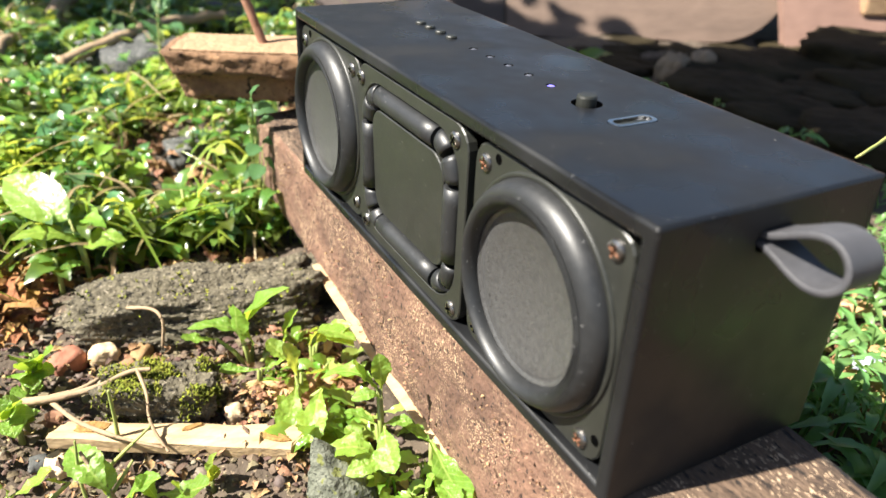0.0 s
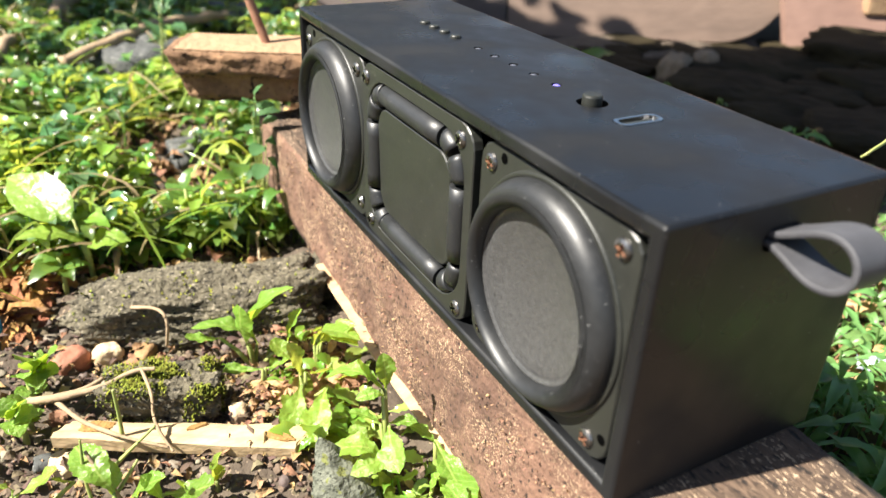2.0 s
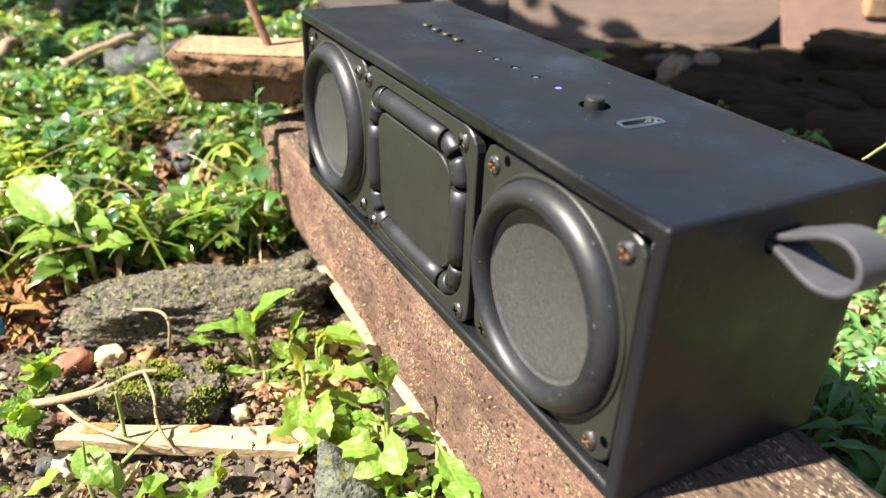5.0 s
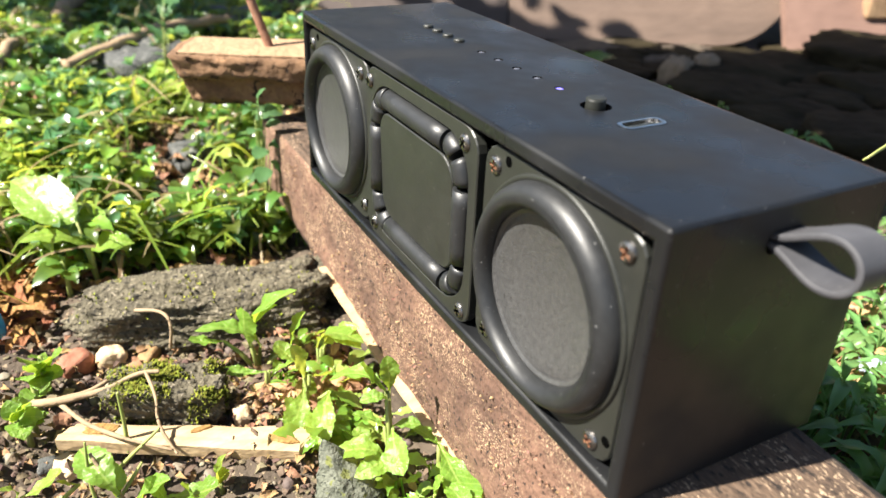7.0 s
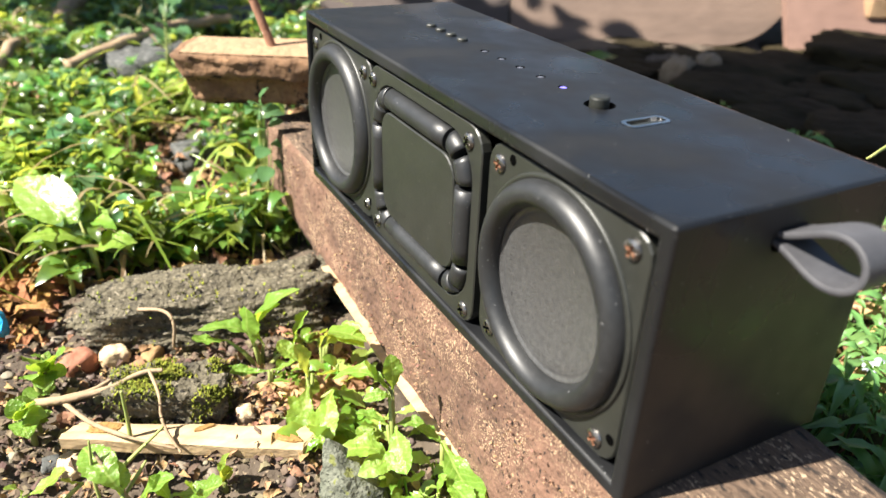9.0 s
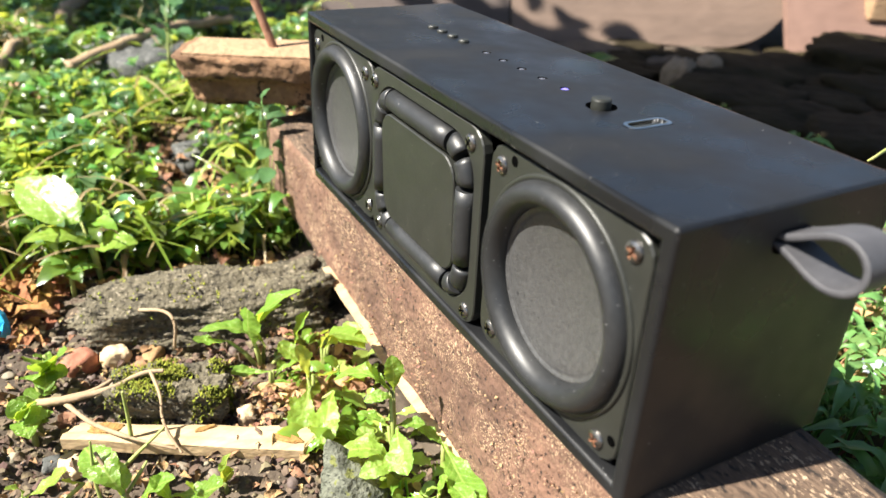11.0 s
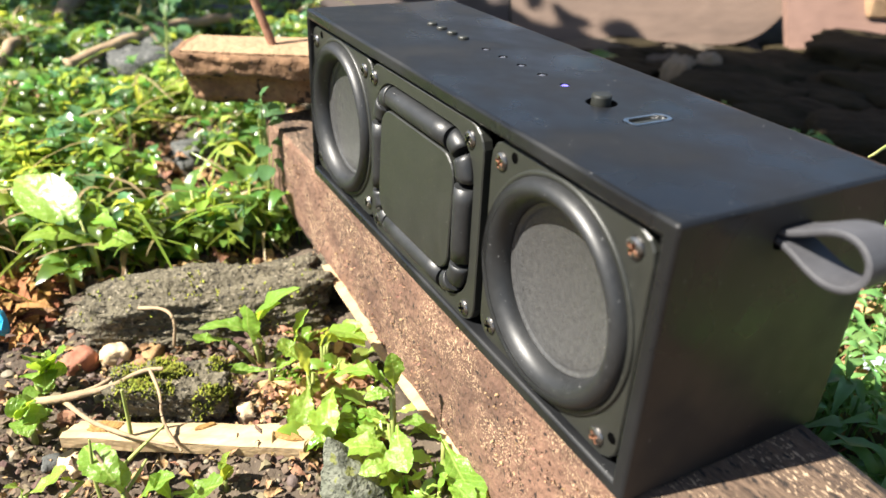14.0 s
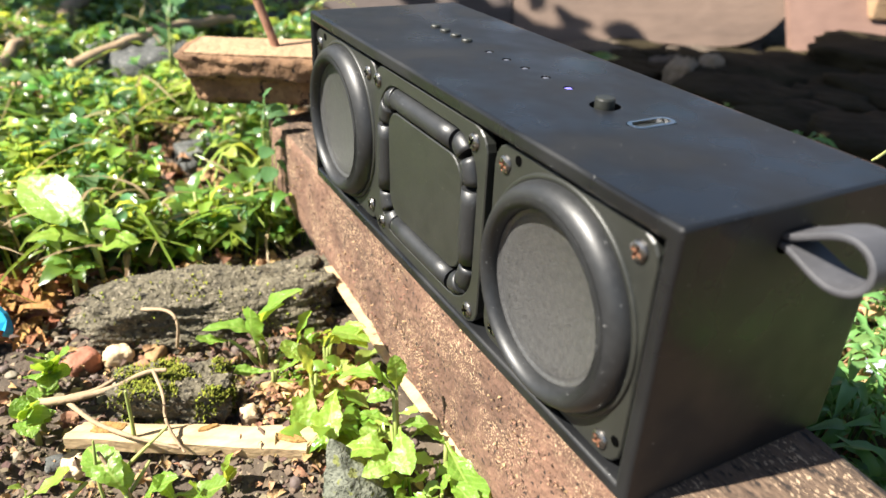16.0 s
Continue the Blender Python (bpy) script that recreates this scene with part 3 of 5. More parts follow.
# ---- timber ----
def timber(name, length, width, height, mats, m, label, category, rough=0.0012, taper=None, seed=0.0, n=120, big=0.003):
    """A rough sawn length along local x from 0, width along y, height along z, top at z = 0."""
    bm = bmesh.new()
    k = 14
    sec = []
    for i in range(k):
        sec.append((0.0, -i / k))
    for i in range(k):
        sec.append((i / k, -1.0))
    for i in range(k):
        sec.append((1.0, -1.0 + i / k))
    for i in range(k):
        sec.append((1.0 - i / k, 0.0))
    loops = []
    for i in range(n + 1):
        u = i / n
        lp = []
        for a, b in sec:
            x = u * length
            y, z = a * width, b * height
            if taper:
                x, y, z = taper(u, x, y, z, a, b)
            v = Vector((x, y, z))
            q = Vector((x * 30 + seed, y * 60, z * 60))
            off = noise.noise_vector(q) * rough + noise.noise_vector(q * 5.1) * rough * 0.5
            if b == 0.0:
                off.z *= 0.25
            off += noise.noise_vector(Vector((x * 9 + seed, y * 12, z * 12))) * big * (0.15 if b == 0.0 else 1)
            lp.append(v + off)
        loops.append(lp)
    loft(bm, loops, True, True)
    fix_normals(bm)
    ob = part(name, bm, mats, smooth=True)
    ob.matrix_world = m
    return tagged(ob, label, category)


def beam_taper(u, x, y, z, a, b):
    lift = max(0.0, (0.30 - u) / 0.30) * 0.014
    if b < -0.3:
        z += lift * min(1, (-b - 0.3) / 0.5)
    x += (1 - u) * 0.004 * math.sin(y * 200) if u < 0.02 else 0
    return x, y, z


timber("beam", 0.44, 0.0500, 0.0475, BEAM, pose(-0.240, 0.0028, ZB - 0.0002), "reddish-brown weathered wooden beam with flaking face", "beam", taper=beam_taper, n=200, big=0.0018)


def edge_strip():
    """The raw splintered lower edge of the beam's face."""
    bm = bmesh.new()
    loops = []
    for i in range(120):
        u = i / 119
        x = -0.164 + u * 0.30
        lift = max(0.0, (0.30 - (x + 0.24) / 0.44) / 0.30) * 0.014
        z = ZB - 0.0440 + lift + 0.0007 * noise.noise((x * 60, 2, 0))
        w = (0.0008 + 0.0005 * noise.noise((x * 45, 7, 0))) * min(1, 0.15 + u * 5) * (0.35 if -0.082 < x < -0.058 else 1.0)
        y = 0.0006 + 0.0006 * noise.noise((x * 35, 4, 0))
        loops.append([(x, y + 0.003, z + w), (x, y - 0.0006, z + w * 0.5), (x, y - 0.0008, z - w * 0.5), (x, y + 0.003, z - w * 1.2)])
    loft(bm, loops, True, True)
    ob = part("splintered_edge", fix_normals(bm), PALE_WOOD, bpy.data.objects["beam"], "pale raw split edge")
    ob.matrix_parent_inverse = bpy.data.objects["beam"].matrix_world.inverted()


edge_strip()


def beam_top_grain():
    """The sawn top has an open, cracked grain of its own."""
    me = bpy.data.objects["beam"].data
    me.materials.append(BEAM_TOP)
    for p in me.polygons:
        if p.normal.z > 0.6:
            p.material_index = 1


beam_top_grain()


def face_flakes():
    """Loose flakes and fibres on the front of the beam."""
    rng = random.Random(51)
    beam = bpy.data.objects["beam"]
    verts, faces = [], []
    while len(faces) < 420:
        x, z = rng.uniform(-0.235, 0.02), ZB - rng.uniform(0.002, 0.040)
        if noise.noise((x * 55, z * 70, 3.0)) < 0.10:
            continue
        y = 0.0026 - rng.uniform(0.0004, 0.0022)
        a = rng.uniform(-0.5, 0.5)
        ln, w = rng.uniform(0.00015, 0.0006), rng.uniform(0.0001, 0.0003)
        c, q = math.cos(a), math.sin(a)
        i0 = len(verts)
        for u, v in ((-1, -1), (0.2, -1.2), (1, -0.6), (0.8, 0.9), (-0.7, 1)):
            verts.append((x + (u * ln * c - v * w * q), y + rng.uniform(-0.0006, 0.0006), z + u * ln * q + v * w * c))
        faces.append(tuple(range(i0, i0 + 5)))
    me = bpy.data.meshes.new("flakes")
    me.from_pydata(verts, [], faces)
    me.materials.append(FLAKE)
    ob = new("flakes", me)
    ob.parent = beam
    ob.matrix_parent_inverse = beam.matrix_world.inverted()
    tagged(ob, "pale flaking bark specks", kind="stuff")


face_flakes()


def board_taper(u, x, y, z, a, b):
    x += (-b) * 0.007 * max(0, 1 - u * 4)
    if a < 0.5:
        y += 0.0065 * min(1.0, max(0.0, (-b - 0.42 - 0.10 * noise.noise((x * 40, 0, 0))) / 0.14))
    z += b * 0.0085 * a
    return x, y, z


timber("bark_board", 0.105, 0.036, 0.0208, BARK, pose(-0.2485, -0.0355, 0.0208, 0, 0, 62), "rough brown bark-edged board lying across the beam end", "board", rough=0.002, taper=board_taper, seed=5.0, n=90)


def board_face():
    bm = bmesh.new()
    loops = []
    for i in range(60):
        u = i / 59
        x = 0.004 + 0.098 * u
        lp = []
        for j in range(9):
            v = j / 8
            y = 0.003 + 0.030 * v
            lp.append((x, y, 0.0012 + 0.0010 * noise.noise((x * 20, y * 160, 1))))
        lp += [(q[0], q[1], -0.0015) for q in lp[::-1]]
        loops.append(lp)
    loft(bm, loops, True, True)
    ob = part("sawn_face", fix_normals(bm), RAW_WOOD, bpy.data.objects["bark_board"], "pale sunlit sawn top face")


board_face()


def tube(bm, pts, radii, n=8):
    loops = []
    for i, p in enumerate(pts):
        t = (Vector(pts[min(len(pts) - 1, i + 1)]) - Vector(pts[max(0, i - 1)])).normalized()
        s = t.orthogonal().normalized()
        q = t.cross(s)
        loops.append([Vector(p) + (s * math.cos(2 * math.pi * k / n) + q * math.sin(2 * math.pi * k / n)) * radii[i] for k in range(n)])
    loft(bm, loops, True, True)


def twig(name, pts, r0, r1, mat, label, category="twig", wob=0.0015, seed=0.0):
    """A thin stick through a few places."""
    pts = [Vector(p) for p in pts]
    for _ in range(2):
        cut = [pts[0]]
        for a, b in zip(pts, pts[1:]):
            cut += [a.lerp(b, 0.25), a.lerp(b, 0.75)]
        pts = cut + [pts[-1]]
    fine = []
    m = 4
    for a, b in zip(pts, pts[1:]):
        for k in range(m):
            fine.append(Vector(a).lerp(Vector(b), k / m))
    fine.append(Vector(pts[-1]))
    fine = [p + noise.noise_vector(p * 60 + Vector((seed, 0, 0))) * wob for p in fine]
    n = len(fine)
    bm = bmesh.new()
    base = fine[0].copy()
    tube(bm, [p - base for p in fine], [(r0 + (r1 - r0) * i / (n - 1)) * (1 + 0.25 * noise.noise(fine[i] * 150)) for i in range(n)])
    ob = part(name, fix_normals(bm), mat, smooth=True)
    ob.location = base
    return tagged(ob, label, category)


twig("iron_rod", [(-0.2465, 0.0095, 0.0200), (-0.2535, 0.0010, 0.052), (-0.262, -0.010, 0.095)], 0.0021, 0.0019, RUST_ROD, "thin rusty rod standing on the bark board", "rod", 0.0006)


# ---- stones ----
def stone(name, x, y, size, mat, label, seed, turn=0.0, sink=0.35, rough=0.20, cut=0.0, detail=4, z=None, tilt=0.0, pitted=0.0):
    bm = bmesh.new()
    bmesh.ops.create_icosphere(bm, subdivisions=detail, radius=1.0)
    for v in bm.verts:
        c = v.co.copy()
        m = max(abs(c.x), abs(c.y), abs(c.z))
        c = c.lerp(c / m, 0.55 + cut)
        q = c * 1.6 + Vector((seed, seed * 2, 0))
        c *= 1 + rough * noise.noise(q) + rough * 0.5 * noise.noise(q * 2.7) + rough * 0.28 * noise.noise(q * 7) + rough * 0.16 * noise.noise(q * 18) + rough * 0.10 * noise.noise(q * 41) - pitted * max(0.0, noise.noise(q * 27) - 0.12) - pitted * 0.6 * max(0.0, noise.noise(q * 60))
        v.co = Vector((c.x * size[0], c.y * size[1], c.z * size[2])) * 0.5
    ob = part(name, bm, mat, smooth=True)
    zz = (ground_height(x, y) if z is None else z) + size[2] * (0.5 - sink)
    ob.matrix_world = pose(x, y, zz, tilt, 0, turn)
    return tagged(ob, label, "stone")


stone("slab_stone", -0.1680, -0.0430, (0.034, 0.091, 0.030), ROCK, "flat dark grey lichen-stained stone half sunk in soil", 1.3, -16, 0.28, 0.20, -0.02, 6, -0.0650, 0.0, 0.10)
stone("mossy_stone", -0.1155, -0.0665, (0.019, 0.034, 0.022), ROCK, "dark stone capped with green moss", 4.1, -25, 0.25, 0.24, 0.10, 6, -0.0605, 0.0, 0.10)
def shard_stone():
    bm = bmesh.new()
    base = [(0.011, 0.0), (0.006, 0.009), (-0.004, 0.010), (-0.010, 0.003), (-0.008, -0.008), (0.004, -0.010)]
    lev = ((-0.006, 1.0, 0.0, 0.0), (0.008, 0.86, 0.0, -0.001), (0.016, 0.58, -0.001, -0.003), (0.022, 0.26, -0.002, -0.005), (0.0255, 0.05, -0.002, -0.006))
    pts = []
    for i, (a, b) in enumerate(base):
        c, d = base[(i + 1) % 6]
        pts += [(a + (c - a) * k / 5, b + (d - b) * k / 5) for k in range(5)]
    fine = []
    for (z0, k0, a0, b0), (z1, k1, a1, b1) in zip(lev, lev[1:]):
        fine += [(z0 + (z1 - z0) * q / 5, k0 + (k1 - k0) * q / 5, a0 + (a1 - a0) * q / 5, b0 + (b1 - b0) * q / 5) for q in range(5)]
    fine.append(lev[-1])
    loops = []
    for z, k, a, b in fine:
        loops.append([Vector((x * k + a, y * k + b, z)) + noise.noise_vector(Vector((x * k, y * k, z)) * 240) * 0.0011 * min(1, k * 2) for x, y in pts])
    loft(bm, loops, True, True)
    ob = part("pointed_stone", fix_normals(bm), SHARD)
    ob.matrix_world = pose(-0.0590, -0.0265, ground_height(-0.0590, -0.0265) - 0.0055, 4, -8, -18) @ Matrix.Diagonal((1.0, 1.12, 1.0, 1))
    return tagged(ob, "pointed grey-green mossy stone shard standing in soil", "stone")


shard_stone()
stone("grey_boulder", -0.520, -0.020, (0.08, 0.07, 0.05), GREY_ROCK, "grey stone among the herbs", 15.0, 30, 0.4, 0.2)
stone("grey_boulder", -0.640, 0.075, (0.09, 0.10, 0.035), GREY_ROCK, "grey stone among the herbs", 16.0, 10, 0.4, 0.2)
stone("grey_boulder", -0.335, -0.012, (0.026, 0.034, 0.02), GREY_ROCK, "grey stone among the herbs", 17.0, 10, 0.4, 0.2)
stone("grey_stone", -0.170, 0.0045, (0.018, 0.016, 0.024), ROCK, "dark stone wedged beside the beam", 9.7, 30, 0.3, 0.2, 0.1, 4)
stone("pebble", -0.1591, -0.0804, (0.008, 0.01, 0.008), TAN_ROCK, "small tan pebble on the soil", 30, 0, 0.25, 0.2, 0.0, 3)
stone("pebble", -0.1552, -0.0687, (0.006, 0.01, 0.006), LITTER, "smooth brown pebble on the soil", 31, 50, 0.25, 0.2, 0.0, 3)
stone("pebble", -0.1418, -0.0784, (0.009, 0.01, 0.008), GREY_ROCK, "pale grey pebble on the soil", 32, 100, 0.25, 0.2, 0.0, 3)
stone("pebble", -0.1393, -0.0694, (0.012, 0.01, 0.008), PALE_ROCK, "pale grey pebble on the soil", 33, 150, 0.25, 0.2, 0.0, 3)
stone("pebble", -0.1008, -0.0599, (0.004, 0.005, 0.005), TAN_ROCK, "tiny tan pebble on the soil", 34, 200, 0.25, 0.2, 0.0, 3)
stone("pebble", -0.1009, -0.0478, (0.005, 0.006, 0.006), TAN_ROCK, "tiny tan pebble on the soil", 35, 250, 0.25, 0.2, 0.0, 3)
stone("pebble", -0.1085, -0.0977, (0.008, 0.009, 0.005), TAN_ROCK, "flat brown pebble on the soil", 36, 300, 0.25, 0.2, 0.0, 3)
stone("pebble", -0.1126, -0.1034, (0.006, 0.006, 0.005), GREY_ROCK, "small grey pebble on the soil", 37, 350, 0.25, 0.2, 0.0, 3)
stone("pebble", -0.1299, -0.0530, (0.01, 0.006, 0.005), DARK_SCRAP, "dark wood crumb on the soil", 38, 400, 0.25, 0.2, 0.0, 3)
stone("brick_crumb", -0.160, -0.0925, (0.009, 0.013, 0.008), RED_PEBBLE, "small red brick crumb on the soil", 2.2, 30, 0.3, 0.2, 0.0, 3)


def moss_on(ob, count):
    """Tufts of moss on the upper side of a stone."""
    rng = random.Random(11)
    vs = [v for v in ob.data.vertices if v.normal.z > 0.1]
    verts, faces = [], []
    for _ in range(count):
        v = rng.choice(vs)
        if noise.noise(v.co * 110) < -0.02:
            continue
        o = v.co + Vector((rng.gauss(0, 0.0005), rng.gauss(0, 0.0005), 0))
        for k in range(3):
            d = (v.normal + Vector((rng.gauss(0, 0.6), rng.gauss(0, 0.6), rng.gauss(0, 0.4)))).normalized() * rng.uniform(0.0007, 0.0018)
            w = d.orthogonal().normalized() * rng.uniform(0.00018, 0.0004)
            i0 = len(verts)
            verts += [o - w, o + w, o + d * 0.6 + w * 0.8, o + d, o + d * 0.6 - w * 0.8]
            faces.append((i0, i0 + 1, i0 + 2, i0 + 3, i0 + 4))
    me = bpy.data.meshes.new("moss")
    me.from_pydata(verts, [], faces)
    me.materials.append(MOSS)
    m = new("moss", me)
    m.parent = ob
    tagged(m, "yellow-green moss", kind="stuff")


moss_on(bpy.data.objects["mossy_stone"], 5200)
moss_on(bpy.data.objects["slab_stone"], 500)


def scatter_stones(name, count, area, rmin, rmax, mat, label, seed, lift=0.2, lumpy=0.45, smooth=True):
    rng = random.Random(seed)
    base = bmesh.new()
    bmesh.ops.create_icosphere(base, subdivisions=2 if smooth else 1, radius=1.0)
    bv = [v.co.copy() for v in base.verts]
    bf = [[v.index for v in f.verts] for f in base.faces]
    base.free()
    verts, faces = [], []
    for _ in range(count):
        x, y = rng.uniform(*area[0]), rng.uniform(*area[1])
        if -0.002 < y < 0.056 and -0.24 < x:
            continue
        r = rmin * (rmax / rmin) ** (rng.random() ** 1.8)
        sc = Vector((rng.uniform(0.7, 1.4), rng.uniform(0.7, 1.3), rng.uniform(0.45, 0.9)))
        rt = Euler((0, 0, rng.uniform(0, 6.3))).to_matrix()
        o = Vector((x, y, ground_height(x, y) + r * lift))
        sd = Vector((rng.uniform(0, 99), 0, 0))
        i0 = len(verts)
        for c in bv:
            q = c * (1 + lumpy * noise.noise(c * 1.5 + sd))
            verts.append(o + rt @ Vector((q.x * sc.x, q.y * sc.y, q.z * sc.z)) * r)
        faces += [[i0 + i for i in f] for f in bf]
    me = bpy.data.meshes.new(name)
    me.from_pydata(verts, [], faces)
    for p in me.polygons:
        p.use_smooth = smooth
    me.materials.append(mat)
    return tagged(new(name, me), label, "gravel", kind="stuff")


scatter_stones("gravel", 480, ((-0.24, 0.02), (-0.17, 0.0)), 0.0007, 0.0028, PEBBLE, "mixed small pebbles and soil crumbs on the ground", 3)
scatter_stones("soil_crumbs", 7500, ((-0.26, 0.02), (-0.17, 0.0)), 0.0004, 0.0024, CRUMB, "dark soil crumbs", 4, 0.2, 1.1, False)


# ---- litter ----
def leaf_mesh(name, shape, mat, teeth=0, bend=0.25, fold=0.25, rows=8, cols=4, curl=0.0):
    """A leaf of unit length along x, its face up, with a midrib fold and a bend; shape(u) is the half width."""
    verts, faces = [], []
    for i in range(rows + 1):
        u = i / rows
        w = max(shape(u), 0.004)
        if teeth and 0 < i < rows:
            w *= 1.0 + (0.065 if i % 2 else -0.055)
        for j in range(cols + 1):
            v = 2 * j / cols - 1
            z = bend * u * (1 - u) * 1.6 - bend * 0.9 * u * u + fold * abs(v) * w + 0.03 * noise.noise((u * 6, v * 3, 5 + bend * 9)) * (abs(v) + 0.2)
            z += curl * (v * w) ** 2 + 0.035 * math.sin(u * 17 + v * 2) * v * v * min(1, w * 5)
            verts.append((u, v * w, z))
    n = cols + 1
    for i in range(rows):
        for j in range(cols):
            faces.append((i * n + j, (i + 1) * n + j, (i + 1) * n + j + 1, i * n + j + 1))
    me = bpy.data.meshes.new(name)
    me.from_pydata(verts, [], faces)
    for p in me.polygons:
        p.use_smooth = True
    me.materials.append(mat)
    return me


def oval(u):
    return 0.30 * math.sin(math.pi * min(1, u ** 0.85)) ** 0.8 + 0.012


def spoon(u):
    return 0.035 + 0.20 * max(0, math.sin(math.pi * max(0, (u - 0.12) / 0.88) ** 1.4)) ** 0.75 if u < 0.999 else 0.005


def lance(u):
    return 0.13 * math.sin(math.pi * u ** 0.8) ** 0.9 + 0.006


def blade(u):
    return 0.022 * (1 - u) ** 0.5 + 0.003


def round_leaf(u):
    return 0.36 * math.sin(math.pi * min(1, u ** 0.8)) ** 0.6 + 0.01


LEAVES = {
    "broad": [leaf_mesh("leaf", spoon, LEAF, 1, b, 0.3, 18, 6) for b in (0.15, 0.45, -0.1)],
    "yellow": [leaf_mesh("leaf", spoon, LEAF_B, 1, b, 0.3, 18, 6) for b in (0.15, 0.45, -0.1)],
    "oval": [leaf_mesh("leaf", oval, LEAF_D, 0, b, 0.35, 8, 4) for b in (0.2, 0.4)],
    "lance": [leaf_mesh("leaf", lance, LEAF_C, 0, b, 0.45, 10, 4) for b in (0.3, 0.6)],
    "blade": [leaf_mesh("leaf", blade, LEAF_B, 0, b, 0.3, 8, 2) for b in (0.3, 0.7)],
    "pale": [leaf_mesh("leaf", oval, LEAF_B, 0, b, 0.15, 8, 4) for b in (0.1, 0.25)],
    "clover": [leaf_mesh("leaf", round_leaf, LEAF_G, 0, b, 0.2, 8, 4) for b in (0.1, 0.3)],
    "round": [leaf_mesh("leaf", round_leaf, LEAF, 0, b, 0.15, 8, 4) for b in (0.1, 0.25)],
}


def leaf_pose(base, azim, lift, roll, length, wide=1.0):
    return Matrix.Translation(base) @ Euler((radians(roll), radians(-lift), radians(azim))).to_matrix().to_4x4() @ Matrix.Diagonal((length, length * wide, length, 1))


def weed(x, y, leaves, kind="broad", label="", z=None, seed=1, group="weeds"):
    """A plant whose leaves spring from one root. leaves: (azimuth, length in mm, lift, height of the joint in mm)."""
    rng = random.Random(seed)
    z = ground_height(x, y) if z is None else z
    t = thing("weed", pose(x, y, z), label or "bright green weed with toothed leaves in the soil", "plant", group)
    bm = bmesh.new()
    top = max(h for _, _, _, h in leaves) * MM + 0.001
    tube(bm, [(0, 0, -0.004), (0.0006, 0.0004, top * 0.5), (0, 0, top)], [0.0011, 0.0010, 0.0007], 6)
    part("stem", fix_normals(bm), STEM, t, smooth=True)
    for az, ln, lift, h in leaves:
        me = rng.choice(LEAVES[kind])
        lf = new("leaf", me)
        lf.parent = t
        lf.matrix_basis = leaf_pose((0, 0, h * MM), az, lift, rng.uniform(-25, 25), ln * MM, rng.uniform(0.85, 1.15))
    return t


def ring_of(n, lmin, lmax, seed, lift=(10, 55), h=(2, 14)):
    rng = random.Random(seed)
    a0 = rng.uniform(0, 360)
    return [(a0 + 360 * i / n + rng.uniform(-25, 25), rng.uniform(lmin, lmax), rng.uniform(*lift), rng.uniform(*h)) for i in range(n)]


weed(-0.205, -0.090, ring_of(9, 9, 14, 14, (5, 40), (6, 16)), "oval", "broad-leaved green weed beside the slab stone", seed=14)
weed(0.012, 0.098, ring_of(14, 11, 19, 17, (5, 45), (5, 24)), "lance", "deep green lance-leaved weed behind the beam", seed=17)
weed(-0.020, 0.125, ring_of(14, 11, 19, 18, (5, 45), (5, 26)), "lance", "deep green lance-leaved weed behind the beam", seed=18)
weed(0.030, 0.120, ring_of(14, 11, 19, 19, (5, 45), (5, 24)), "lance", "deep green lance-leaved weed behind the beam", seed=19)
weed(-0.060, 0.150, ring_of(14, 11, 19, 20, (5, 45), (5, 26)), "lance", "deep green lance-leaved weed behind the beam", seed=20)
weed(0.016, 0.078, ring_of(12, 9, 15, 71, (5, 45), (4, 20)), "lance", "deep green lance-leaved weed behind the beam", seed=71)
weed(0.036, 0.094, ring_of(12, 9, 16, 72, (5, 45), (4, 20)), "lance", "deep green lance-leaved weed behind the beam", seed=72)
weed(-0.360, 0.280, ((330, 40, 20, 15), (200, 34, 30, 10), (80, 30, 40, 12)), "oval", "low green weed in front of the boards", seed=22)
weed(-0.232, -0.036, ring_of(8, 12, 18, 24, (15, 60), (8, 30)), "oval", "bright green weed by the bark board", seed=24)
weed(-0.236, -0.012, ring_of(7, 10, 15, 25, (15, 60), (8, 30)), "oval", "bright green weed by the bark board", seed=25)
weed(-0.228, -0.058, ring_of(8, 12, 18, 26, (15, 60), (6, 24)), "oval", "bright green weed by the bark board", seed=26)
weed(-0.1475, -0.1010, ring_of(6, 4, 6, 61, (10, 60), (4, 15)), "round", "round-leaved bright seedling on the soil", seed=61)
weed(-0.1400, -0.1045, ring_of(6, 4, 6, 62, (10, 60), (4, 12)), "round", "round-leaved bright seedling on the soil", seed=62)
weed(-0.1235, -0.1075, ring_of(6, 4, 6, 63, (10, 60), (4, 14)), "round", "round-leaved bright seedling on the soil", seed=63)
weed(-0.1290, -0.1060, ring_of(6, 4, 6, 64, (10, 60), (3, 12)), "round", "round-leaved bright seedling on the soil", seed=64)



